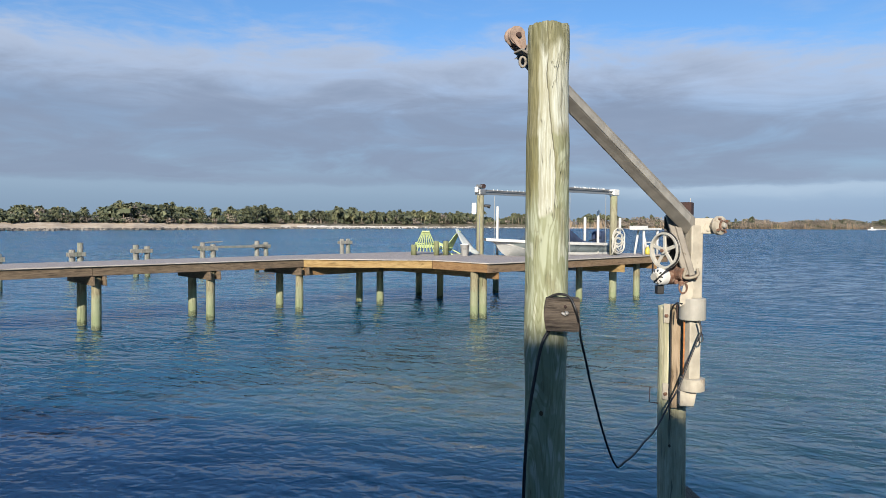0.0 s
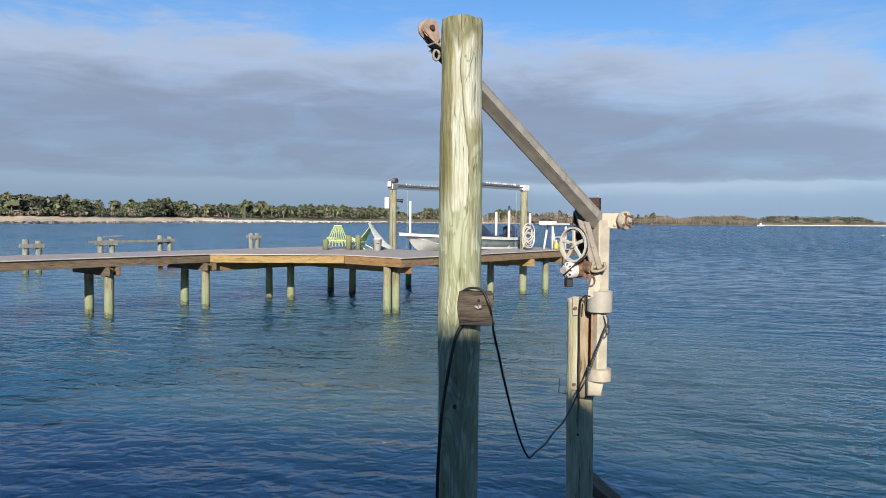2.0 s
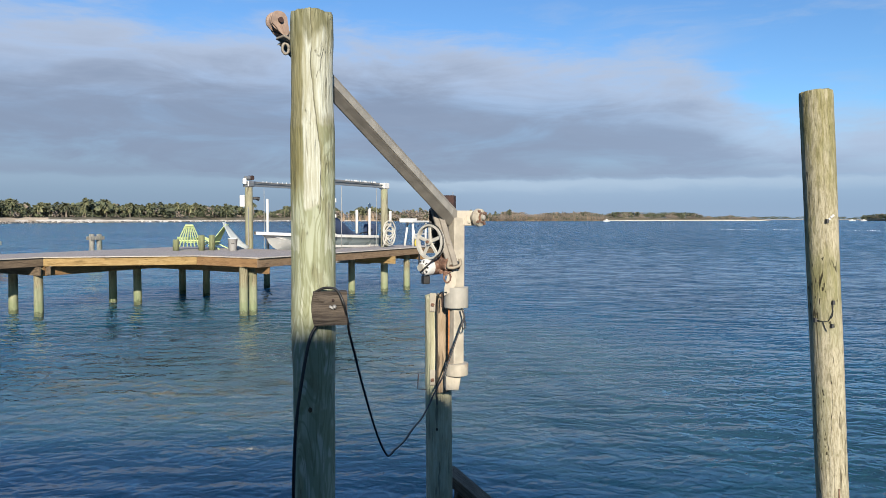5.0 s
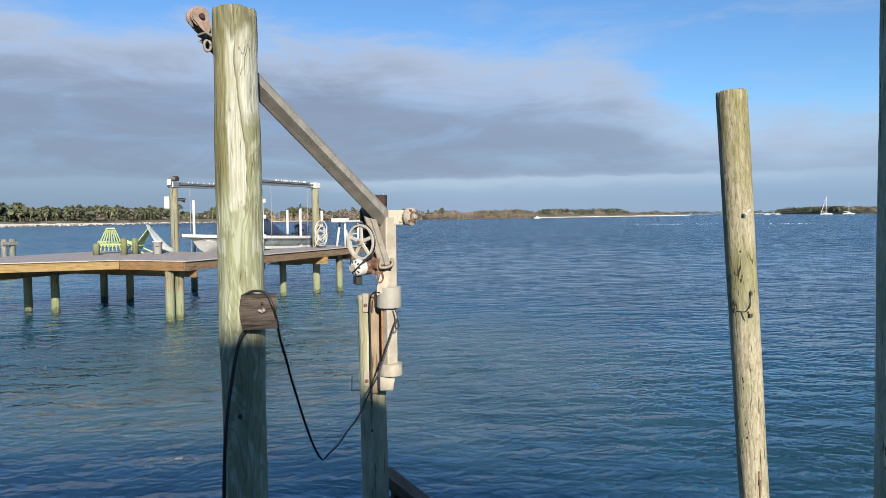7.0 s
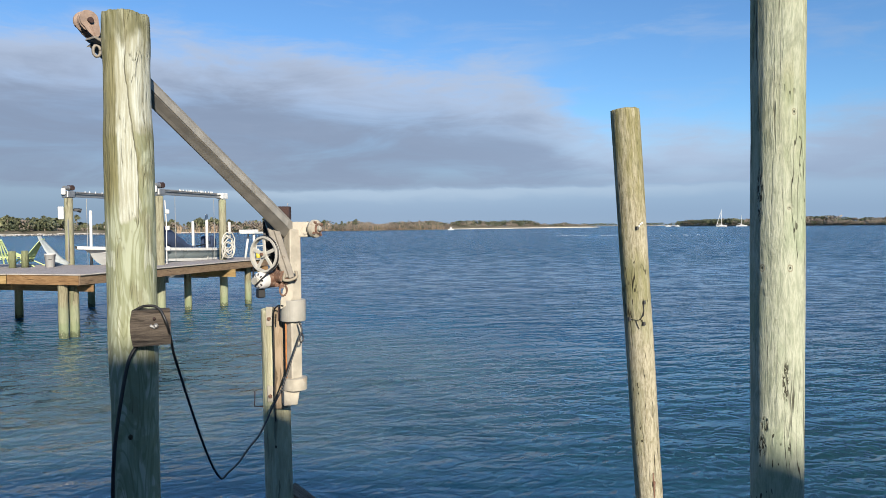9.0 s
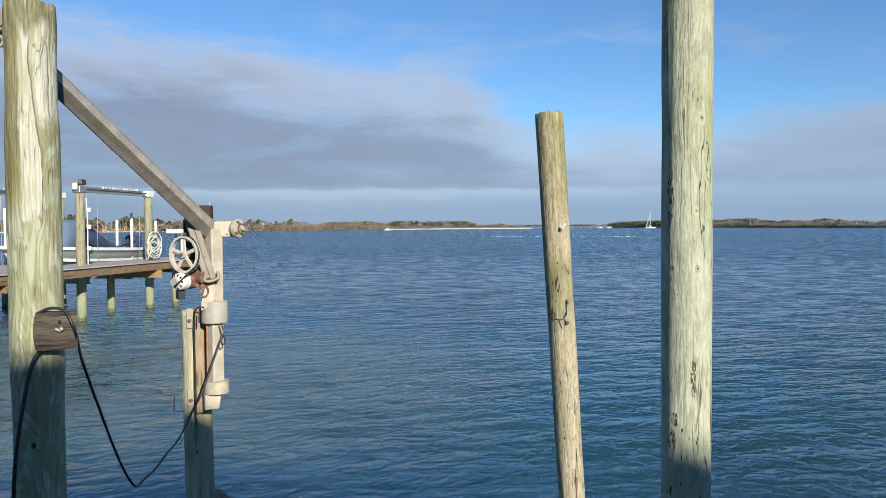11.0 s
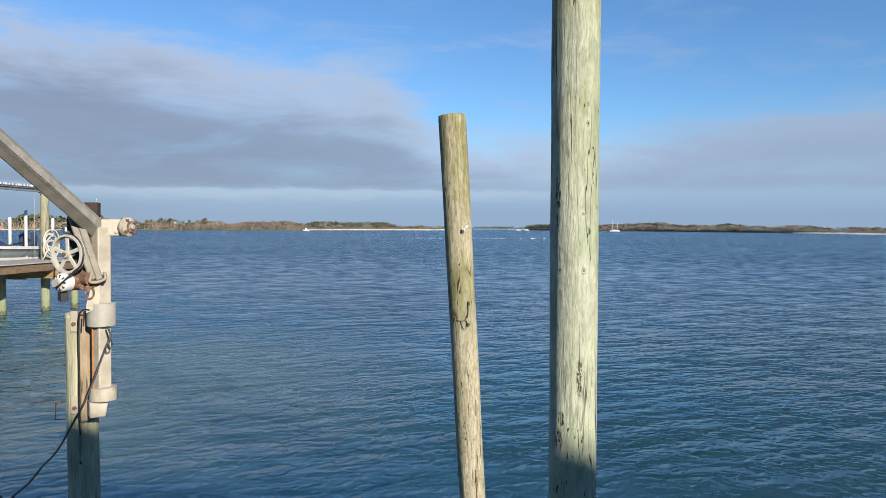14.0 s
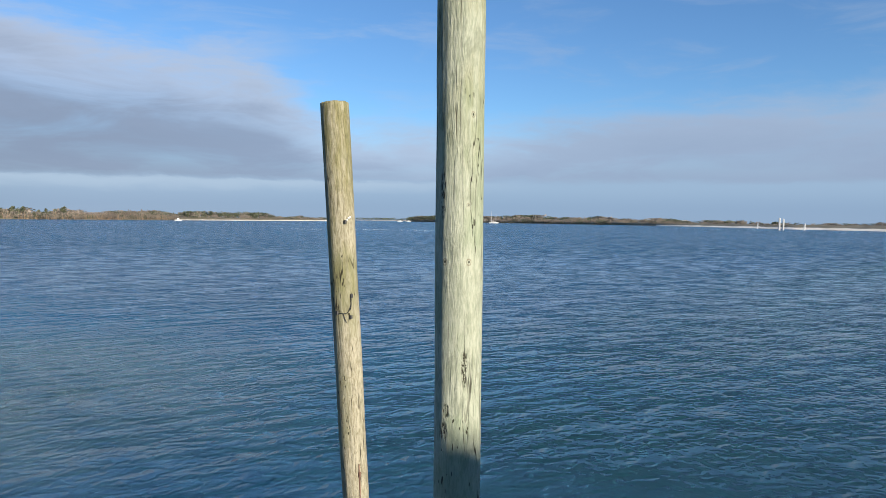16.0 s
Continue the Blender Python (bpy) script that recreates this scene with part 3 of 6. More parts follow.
def water_material():
    m, n, p, co = material("sea_water")
    broad = n.noise(n.mapping(co, (1, 1.6, 1)), 0.035, 3.0, 0.5, 0.5)
    c = n.mix(n.step(broad, 0.35, 0.65), (0.009, 0.060, 0.114, 1), (0.011, 0.068, 0.104, 1))
    flank = n.add("ShaderNodeSeparateXYZ")
    n.put(flank.inputs[0], co)
    shoal = n.math("MULTIPLY", n.step(flank.outputs[0], 1.0, 9.0), n.step(flank.outputs[1], 13.0, 5.0))     # greener over the shoal
    c = n.mix(n.step(flank.outputs[0], 4.0, 16.0, 0.0, 0.85), c, (0.004, 0.022, 0.046, 1))      # colour darkened in the east, to offset the sunlight on the water
    bar = n.add("ShaderNodeVectorMath", operation="DISTANCE")
    n.put(bar.inputs[0], co)
    bar.inputs[1].default_value = (3.0, 13.0, 0.0)
    c = n.mix(n.math("MULTIPLY", n.step(bar.outputs["Value"], 9.0, 2.0), n.step(broad, 0.2, 0.5, 0.5, 0.9)), c, (0.050, 0.082, 0.076, 1))      # greenish shallows, also lightened to offset the house's shade on the water
    # the shoal's green is darkened too, against the sun on that side
    c = n.mix(shoal, c, (0.006, 0.027, 0.027, 1))
    n.put(p.inputs["Base Color"], c)
    far = n.add("ShaderNodeVectorMath", operation="LENGTH")
    n.put(far.inputs[0], co)
    away = far.outputs["Value"]
    # rougher with distance from the camera's spot, for ripples too fine to show
    far_out = n.step(away, 9.0, 90.0)
    n.put(p.inputs["Roughness"], n.math("ADD", 0.03, n.math("MULTIPLY", far_out, 0.12)))
    # light scatters a long way inside the murky water, so that shadows on it melt away
    p.inputs["Subsurface Weight"].default_value = 1.0
    p.inputs["Subsurface Radius"].default_value = (0.6, 1.0, 1.2)
    p.inputs["Subsurface Scale"].default_value = 20.0
    p.inputs["IOR"].default_value = 1.40
    p.inputs["Specular Tint"].default_value = (0.58, 0.91, 1.0, 1)
    # wind ripples: crossing trains of short waves, taken as slopes of one height field
    trains = ((3.0, 0.025, 20.0, 1.4, 1.0, 0.0), (0.70, 0.080, 17.0, 2.3, 1.0, 0.0), (0.40, 0.110, 34.0, 1.6, 1.0, 0.5), (0.23, 0.125, 2.0, 1.5, 1.0, 0.5), (0.12, 0.060, 60.0, 1.3, 0.0, 0.4))

    def surface(vec):
        out = None
        for k, (lam, steep, turn, stretch, detail, ridge) in enumerate(trains):
            q = n.mapping(n.mapping(vec, (1, 1, 1), (0, 0, 0), (0, 0, radians(turn))), (1.6 / lam / stretch, 1.6 / lam, 1), (k * 3.7, k * 9.1, 0))
            tx = n.add("ShaderNodeTexNoise", noise_dimensions="2D")
            n.put(tx.inputs["Vector"], q)
            tx.inputs["Scale"].default_value, tx.inputs["Detail"].default_value, tx.inputs["Roughness"].default_value = 1.0, detail, 0.5
            h = tx.outputs[0]
            if ridge:      # narrow crests, wide troughs
                c = n.math("SUBTRACT", h, 0.5)
                crest = n.math("SQRT", n.math("ADD", n.math("MULTIPLY", c, c), 0.0012))
                h = n.math("SUBTRACT", n.math("MULTIPLY", h, 1 - ridge), n.math("MULTIPLY", crest, 1.6 * ridge))
            h = n.math("MULTIPLY", h, lam * steep * 1.25)
            out = h if out is None else n.math("ADD", out, h)
        return out

    def moved(dx, dy):
        v = n.add("ShaderNodeVectorMath", operation="ADD")
        n.put(v.inputs[0], co)
        v.inputs[1].default_value = (dx, dy, 0)
        return v.outputs[0]

    EPS = 0.012
    h0 = surface(co)
    sx = n.math("DIVIDE", n.math("SUBTRACT", h0, surface(moved(EPS, 0))), EPS)
    sy = n.math("DIVIDE", n.math("SUBTRACT", h0, surface(moved(0, EPS))), EPS)
    gust = n.step(n.noise(n.mapping(co, (0.5, 1.0, 1)), 0.06, 3.0, 0.55), 0.3, 0.7, 0.75, 1.25)
    sets = n.step(n.noise(n.mapping(n.mapping(co, (1, 1, 1), (0, 0, 0), (0, 0, 0.35)), (0.5, 1.0, 1.0), (4, 4, 0)), 0.42, 3.0, 0.55), 0.34, 0.66, 0.65, 1.30)
    force = n.math("MULTIPLY", n.math("MULTIPLY", gust, sets), n.math("MULTIPLY", n.step(away, 8.0, 60.0, CHOP_NEAR, CHOP_FAR), n.step(flank.outputs[0], 0.0, 8.0, 0.78, 1.0)))      # gentler towards the west, to steady the reflections seen there
    slope = n.add("ShaderNodeCombineXYZ")
    # slopes tilted to the camera's spot to mirror higher sky, in uneven groups
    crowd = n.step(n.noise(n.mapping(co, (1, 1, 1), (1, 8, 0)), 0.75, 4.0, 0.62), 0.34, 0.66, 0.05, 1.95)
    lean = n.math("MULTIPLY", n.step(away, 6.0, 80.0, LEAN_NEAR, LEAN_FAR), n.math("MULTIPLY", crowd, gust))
    # more tilt in the east, to darken the water seen there
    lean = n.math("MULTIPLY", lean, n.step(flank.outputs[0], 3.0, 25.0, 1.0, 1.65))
    ox, oy = n.math("DIVIDE", flank.outputs[0], away), n.math("DIVIDE", flank.outputs[1], away)      # the way out from the camera's spot
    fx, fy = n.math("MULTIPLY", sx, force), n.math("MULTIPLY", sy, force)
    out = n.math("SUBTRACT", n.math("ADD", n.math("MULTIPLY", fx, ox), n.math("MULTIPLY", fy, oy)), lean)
    # slopes facing away from the camera's spot are flattened, more so farther out
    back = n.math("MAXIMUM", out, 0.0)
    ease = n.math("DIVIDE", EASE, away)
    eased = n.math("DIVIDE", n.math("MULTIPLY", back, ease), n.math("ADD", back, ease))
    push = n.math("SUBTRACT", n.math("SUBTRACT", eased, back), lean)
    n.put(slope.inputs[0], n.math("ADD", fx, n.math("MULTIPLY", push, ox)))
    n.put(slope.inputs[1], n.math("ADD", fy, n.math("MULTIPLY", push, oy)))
    ad = n.add("ShaderNodeVectorMath", operation="ADD")
    n.put(ad.inputs[0], slope.outputs[0]), n.put(ad.inputs[1], n.add("ShaderNodeNewGeometry").outputs["Normal"])
    no = n.add("ShaderNodeVectorMath", operation="NORMALIZE")
    n.put(no.inputs[0], ad.outputs[0])
    n.put(p.inputs["Normal"], no.outputs[0])
    return m


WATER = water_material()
gx = graded(-3200, -10, 15, 3200, 0.10, 1.035)
gy = graded(-400, 1.5, 18, 3200, 0.075, 1.03)
XX, YY = np.meshgrid(gx, gy)
SX = np.repeat(np.gradient(gx)[None], len(gy), 0)
SY = np.repeat(np.gradient(gy)[:, None], len(gx), 1)
step_len = np.maximum(SX, SY)
ZZ = np.zeros_like(XX)
rs = np.random.RandomState(4)
for k in range(70):
    lam = 0.35 * (4.0 ** rs.rand())
    th = radians(78) + rs.randn() * 0.55
    amp = 0.00035 * lam ** 0.9 * (0.4 + rs.rand())
    ph = rs.rand() * 6.283
    fade = np.clip((lam / step_len - 2.5) / 2.5, 0, 1)
    if fade.max() <= 0:
        continue
    wob = 0.6 * np.sin(XX * 0.31 + k) + 0.5 * np.sin(YY * 0.23 + 2 * k)
    s_ = np.sin((XX * math.cos(th) + YY * math.sin(th)) * 6.283 / lam + ph + wob)
    ZZ += amp * fade * (s_ + 0.25 * np.cos(2 * (XX * math.cos(th) + YY * math.sin(th)) * 6.283 / lam + 2 * ph + 2 * wob))
nyv, nxv = XX.shape
vv = np.stack([XX, YY, ZZ], -1).reshape(-1, 3)
ii = np.arange(nyv * nxv).reshape(nyv, nxv)
ff = np.stack([ii[:-1, :-1], ii[:-1, 1:], ii[1:, 1:], ii[1:, :-1]], -1).reshape(-1, 4)
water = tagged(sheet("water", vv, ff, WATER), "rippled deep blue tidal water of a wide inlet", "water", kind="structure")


# ---- far shores ----
def polar(azd, r, z=0.0):
    a = radians(azd)
    return (r * math.sin(a), r * math.cos(a), z)


def ground_material(name, lo, hi, scale, bright=0.50):
    m, n, p, co = material(name)
    lo, hi = toned(lo, bright), toned(hi, bright)
    c = n.mix(n.step(n.noise(co, scale, 5.0, 0.65), 0.35, 0.65), (*lo, 1), (*hi, 1))
    c = n.mix(n.step(n.noise(co, scale * 0.15, 3.0), 0.45, 0.6, 0, 0.5), c, tuple(q * 0.7 for q in lo) + (1,))
    n.put(p.inputs["Base Color"], c)
    p.inputs["Roughness"].default_value = 0.95
    return m


SAND = ground_material("beach_sand", (0.68, 0.60, 0.49), (0.92, 0.86, 0.76), 0.35, 0.72)
WARMSAND = ground_material("warm_beach_sand", (0.72, 0.56, 0.39), (0.94, 0.78, 0.58), 0.35)
SCRUB = ground_material("dune_scrub", (0.16, 0.14, 0.085), (0.29, 0.25, 0.165), 0.3)


def leaf_material(name, lo, hi):
    m, n, p, co = material(name)
    r = n.add("ShaderNodeNewGeometry").outputs["Random Per Island"]
    lo, hi = toned(lo, 0.47), toned(hi, 0.47)
    c = n.mix(r, (*lo, 1), (*hi, 1))
    c = n.mix(n.step(n.noise(co, 0.06, 3.0), 0.4, 0.65, 0, 0.6), c, tuple(q * 0.6 for q in lo) + (1,))
    n.put(p.inputs["Base Color"], c)
    p.inputs["Roughness"].default_value = 0.7
    return m


LEAF = leaf_material("live_oak_leaves", (0.050, 0.070, 0.034), (0.21, 0.235, 0.115))
DRYLEAF = leaf_material("dry_scrub_leaves", (0.24, 0.20, 0.155), (0.50, 0.415, 0.335))
FROND = leaf_material("palm_fronds", (0.07, 0.09, 0.04), (0.31, 0.31, 0.15))
BARK = paint("palm_bark", (0.27, 0.23, 0.18), 0.9, 0, 0.25, 3)
SNAG = paint("bleached_wood", (0.48, 0.35, 0.23), 0.9, 0, 0.3, 0.6)
ROCK = leaf_material("riprap_rock", (0.02, 0.019, 0.017), (0.46, 0.42, 0.36))


def along(table, a):
    return float(np.interp(a, [q[0] for q in table], [q[1] for q in table]))


WEST = [(-75, 215), (-32, 240), (-23, 263), (-17, 297), (-12.8, 335), (-8.3, 362), (-3.8, 395), (3, 465), (10, 520), (20, 590), (27, 650), (34, 740), (43.2, 900)]
WEST_TOP = [(-75, 9.8), (-28, 8.2), (-24, 10.8), (-15, 10.8), (-11, 12.4), (-5, 12.4), (0, 12.0), (8, 12.0), (14, 11.0), (18, 10.5), (26, 10.2), (32, 11.0), (38, 11.5), (41, 8.5), (43.2, 2.5)]
EAST = [(48.4, 1150), (52, 1000), (60, 850), (66, 720), (72, 560), (78, 420), (88, 330), (120, 300)]
EAST_TOP = [(48.4, 9), (50, 13), (54, 13), (58, 12), (64, 10.5), (68, 9), (72, 6.5), (76, 5.0), (84, 5.0), (120, 6)]
BEYOND = [(40.0, 2100), (44, 2000), (50, 1900)]


def land(name, table, beach, label, rise=2.4, depth=260.0):
    a0, a1 = table[0][0], table[-1][0]
    n = int((a1 - a0) / 0.25) + 1
    vs, fs, ms = [], [], []
    for i in range(n):
        a = a0 + (a1 - a0) * i / (n - 1)
        r = along(table, a) + 5 * noise.noise((a * 0.7, 1.3, 0)) + 2 * noise.noise((a * 4, 7.3, 0))
        tip = min(1, min(a - a0, a1 - a) / 1.0)
        bw = along(beach, a)
        offs = [(-14, -1.0), (0, -0.02), (bw * 0.25, 0.55), (bw * 0.6, rise * 0.62), (bw, rise), (bw + 25, rise + 0.5), (bw + 90, rise + 0.4), (depth, -1.0)]
        thin = float(np.interp(a, (-10, 8, 28, 34, 44, 60, 68), (1.0, 0.42, 0.36, 0.5, 0.75, 0.42, 0.8)))
        for k, (o, z) in enumerate(offs):
            z = z * thin if k in (2, 3) else z
            zz = z + (0.3 * noise.noise((a * 3, k * 2.2, 5)) if 1 < k < 7 else 0)
            vs.append(polar(a, r + o * (0.25 + 0.75 * tip), zz if k < 2 else -0.4 + (zz + 0.4) * max(0.0, tip)))
    m = 8
    for i in range(n - 1):
        for k in range(m - 1):
            fs.append((i * m + k, (i + 1) * m + k, (i + 1) * m + k + 1, i * m + k + 1))
            a = a0 + (a1 - a0) * i / (n - 1)
            edge_ = -13 + 3.0 * (k - 2) + 2.0 * noise.noise((a * 1.3, k * 3.1, 2.0))
            ms.append((2 if a < edge_ else 0) if k < (4 if a < -11 else 3 if a < 14 or a > 31 else 2) and along(beach, a) > 7 else 1)
    ob = sheet(name, vs, fs, SAND)
    ob.data.materials.append(SCRUB)
    ob.data.materials.append(WARMSAND)
    ob.data.polygons.foreach_set("material_index", ms)
    return tagged(ob, label, "shore", kind="structure")


WEST_BEACH, EAST_BEACH = [(-75, 24), (-13, 21), (-8, 14), (13, 10), (16, 5), (30, 5), (31, 7.6), (36, 9), (44, 11)], [(48, 2), (66, 3), (69, 8), (72, 20), (120, 30)]
land("ground_west_shore", WEST, WEST_BEACH, "low sandy shore with scrub behind the beach")
land("ground_east_shore", EAST, EAST_BEACH, "distant low shore with a pale strip of beach", 2.0)
land("ground_far_shore", BEYOND, [(40, 8), (50, 8)], "thin far line of low land on the horizon", 1.5, 200)


def palm_arrays(rnd, h):
    """Vertices and faces of one cabbage palm's trunk and its head of fronds, base at the origin."""
    tv, tf, cv, cf = [], [], [], []
    bend = rnd.uniform(-0.5, 0.5), rnd.uniform(-0.5, 0.5)
    rows = 6
    for i in range(rows):
        t = i / (rows - 1)
        c = (bend[0] * t * t, bend[1] * t * t, h * t)
        r = 0.24 - 0.06 * t
        for k in range(6):
            tv.append((c[0] + r * math.cos(k * 1.0472), c[1] + r * math.sin(k * 1.0472), c[2]))
    for i in range(rows - 1):
        for k in range(6):
            tf.append((i * 6 + k, i * 6 + (k + 1) % 6, i * 6 + 6 + (k + 1) % 6, i * 6 + 6 + k))
    top = Vector((bend[0], bend[1], h))
    for q in range(46):
        a = rnd.uniform(0, 6.283)
        e = rnd.uniform(-1.0, 1.3)
        L = rnd.uniform(1.3, 2.1)
        d = Vector((math.cos(a) * math.cos(e), math.sin(a) * math.cos(e), math.sin(e)))
        side = Vector((-math.sin(a), math.cos(a), 0))
        mid = top + d * L * 0.6
        tip = top + d * L + Vector((0, 0, -0.35 * L))
        w = rnd.uniform(0.30, 0.5)
        b = len(cv)
        cv += [tuple(top + side * 0.05), tuple(mid + side * w + Vector((0, 0, -0.12))), tuple(tip + side * 0.15), tuple(tip - side * 0.15), tuple(mid - side * w + Vector((0, 0, -0.12))), tuple(top - side * 0.05), tuple(mid + Vector((0, 0, 0.10)))]
        cf += [(b, b + 1, b + 6, b + 5), (b + 1, b + 2, b + 3, b + 6), (b + 6, b + 3, b + 4), (b + 5, b + 6, b + 4)]
    return np.array(tv), tf, np.array(cv), cf


def clump_arrays(rnd, w, h, count):
    """Leaf faces of one bushy crown, base at the origin."""
    cv, cf = [], []
    lobes = [(rnd.uniform(-0.5, 0.5) * w, rnd.uniform(-0.5, 0.5) * w, h * rnd.uniform(0.35, 0.8), rnd.uniform(0.25, 0.45) * w) for _ in range(5)]
    for q in range(count):
        lx, ly, lz, lr = rnd.choice(lobes)
        d = Vector((rnd.gauss(0, 1), rnd.gauss(0, 1), rnd.gauss(0.1, 0.8))).normalized()
        p = Vector((lx, ly, lz)) + d * lr * rnd.uniform(0.7, 1.08)
        p.z = max(0.05, min(p.z, h))
        nrm = (d + Vector((rnd.gauss(0, 0.5), rnd.gauss(0, 0.5), rnd.gauss(0.2, 0.5)))).normalized()
        u = nrm.orthogonal().normalized()
        v = nrm.cross(u)
        s = rnd.uniform(0.22, 0.55)
        b = len(cv)
        for k in range(5):
            a = k * 1.2566 + rnd.uniform(-0.3, 0.3)
            cv.append(tuple(p + (u * math.cos(a) + v * math.sin(a)) * s * rnd.uniform(0.6, 1.2)))
        cf.append((b, b + 1, b + 2, b + 3, b + 4))
    return np.array(cv), cf


class Pool:
    """Gathers many small meshes into one."""

    def __init__(self):
        self.v, self.f, self.n = [], [], 0

    def add(self, v, f, m):
        v = np.asarray(v)
        self.v.append(v @ np.array(m.to_3x3()).T + np.array(m.translation))
        self.f += [tuple(i + self.n for i in q) for q in f]
        self.n += len(v)

    def make(self, name, mat, parent=None):
        return sheet(name, np.concatenate(self.v), self.f, mat, parent, smooth=False)


def place(a, r, z, turn, s=1.0):
    return Matrix.Translation(polar(a, r, z)) @ Matrix.Rotation(turn, 4, "Z") @ Matrix.Scale(s, 4)


rnd = random.Random(11)
palms = [palm_arrays(rnd, h) for h in (3.2, 4.2, 5.0, 5.8, 6.6)]
bushes = [clump_arrays(rnd, w, h, c) for w, h, c in ((5, 4.5, 120), (6, 5.5, 150), (4, 3.2, 90), (7, 4.0, 150), (3.0, 2.0, 60))]

# woods behind the beach: thick groves with gaps of low scrub between them
def grove(a):
    return max(0.0, min(1.0, 0.62 + 1.5 * noise.noise((a * 0.42, 3.7, 0.0)) + 0.6 * noise.noise((a * 1.5, 9.1, 0.0))))


green, dry, crowns, trunks = Pool(), Pool(), Pool(), Pool()
for i in range(1900):
    a = rnd.uniform(-60, 42.6) if i < 1300 else rnd.uniform(-34, 10)
    g = grove(a)
    if -15 < a < 12 and rnd.random() < 0.4:
        continue
    top = along(WEST_TOP, a) * (0.52 + 0.46 * g) * rnd.uniform(0.72, 1.02)
    back = along(WEST_BEACH, a) + rnd.uniform(4, 80)
    v, f = rnd.choice(bushes)
    h = max(1.2, top - 2.5)
    s = h / v[:, 2].max() * rnd.uniform(0.8, 1.0)
    brown = rnd.random() < (0.16 if a < 8 else 0.72 if a < 30 else 0.35)
    (dry if brown else green).add(v, f, place(a, along(WEST, a) + back, 2.3, rnd.uniform(0, 6.28), s))
for i in range(900):
    a = rnd.uniform(-50, 42)
    if -15 < a < 12 and rnd.random() < 0.6:      # open ground under the palms
        continue
    v, f = bushes[rnd.choice((2, 4, 4))]
    (dry if rnd.random() < (0.35 if a < 12 else 0.8) else green).add(v, f, place(a, along(WEST, a) + along(WEST_BEACH, a) + rnd.uniform(-2, 10), 2.1, rnd.uniform(0, 6.28), rnd.uniform(0.6, 1.15)))
for i in range(820):
    a = rnd.uniform(-50, 13) if i < 480 else rnd.uniform(-16, 13) if i < 780 else rnd.uniform(13, 24)
    if rnd.random() > 0.25 + grove(a):
        continue
    tv, tf, cv, cf = rnd.choice(palms)
    top = along(WEST_TOP, a) * (0.6 + 0.42 * grove(a)) * rnd.uniform(0.75, 1.08)
    s = min(1.35, max(0.6, (top - 2.6) / (cv[:, 2].max())))
    m = place(a, along(WEST, a) + along(WEST_BEACH, a) + rnd.uniform(3, 45), 2.4, rnd.uniform(0, 6.28), s)
    crowns.add(cv, cf, m), trunks.add(tv, tf, m)
for i in range(1000):
    a = rnd.uniform(48.7, 96)
    front = rnd.random() < 0.5
    top = along(EAST_TOP, a) * (rnd.uniform(0.42, 0.72) if front and a > 53.5 else rnd.uniform(0.7, 1.0))
    v, f = rnd.choice(bushes)
    back = along(EAST_BEACH, a) + (rnd.uniform(0, 35) if front else rnd.uniform(30, 100))
    top *= 0.88 + 0.28 * noise.noise((a * 0.55, 4.4, 0.0))
    s = max(1.0, top - 2.0) / v[:, 2].max()
    brown = rnd.random() < (0.12 if a < 53.5 else 0.9 if front else 0.55)
    (dry if brown else green).add(v, f, place(a, along(EAST, a) + back, 1.7, rnd.uniform(0, 6.28), s))
for i in range(420):      # thicket down to the water where the bank is cut away
    a = rnd.uniform(13, 31) if i < 300 else rnd.uniform(49, 65)
    v, f = bushes[rnd.choice((2, 4, 4, 3))]
    t0, b0 = (WEST, WEST_BEACH) if a < 40 else (EAST, EAST_BEACH)
    (dry if rnd.random() < 0.75 else green).add(v, f, place(a, along(t0, a) + rnd.uniform(0.0, 6.0), rnd.uniform(0.1, 1.0), rnd.uniform(0, 6.28), rnd.uniform(0.7, 1.2)))
for i in range(90):
    a = rnd.uniform(40.5, 49.5)
    v, f = rnd.choice(bushes)
    green.add(v, f, place(a, along(BEYOND, a) + rnd.uniform(12, 60), 1.4, rnd.uniform(0, 6.28), rnd.uniform(1.0, 1.7)))
tagged(green.make("far_woods", LEAF), "dark green live oaks and scrub along the far shores", "woods", kind="stuff")
tagged(dry.make("dry_scrub", DRYLEAF), "brown leafless scrub along the far shores", "scrub", kind="stuff")
wp = tagged(new("far_palms"), "many cabbage palms standing in the shore woods", "palm trees", kind="stuff")
crowns.make("palm_crowns", FROND, wp), trunks.make("palm_trunks", BARK, wp)

# bleached trunks of dead trees along the eroded bank
snags = Pool()
for i in range(420):
    a = rnd.uniform(10, 31)
    h, lean, turn = rnd.uniform(1.6, 5.5), rnd.uniform(-0.5, 0.5), rnd.uniform(0, 6.28)
    sv = [(math.cos(k * 1.2566) * r + lean * z, math.sin(k * 1.2566) * r, z) for r, z in ((0.20, -0.5), (0.14, h * 0.6), (0.06, h)) for k in range(5)]
    sf = [(q * 5 + k, q * 5 + (k + 1) % 5, q * 5 + 5 + (k + 1) % 5, q * 5 + 5 + k) for q in range(2) for k in range(5)]
    snags.add(sv, sf, place(a, along(WEST, a) + rnd.uniform(-2, 6), 0.5, turn))
tagged(snags.make("dead_trunks", SNAG), "pale bleached dead trunks along the eroded bank", "dead trees", kind="stuff")

# palms that stand out along the beach
def palm_tree(tv, tf, cv, cf):
    t = thing("palm_tree", "tall cabbage palm with a round green head above the beach", "palm tree", group="palms along the beach")
    sheet("trunk", tv, tf, BARK, t, False), sheet("crown", cv, cf, FROND, t, False)
    return t


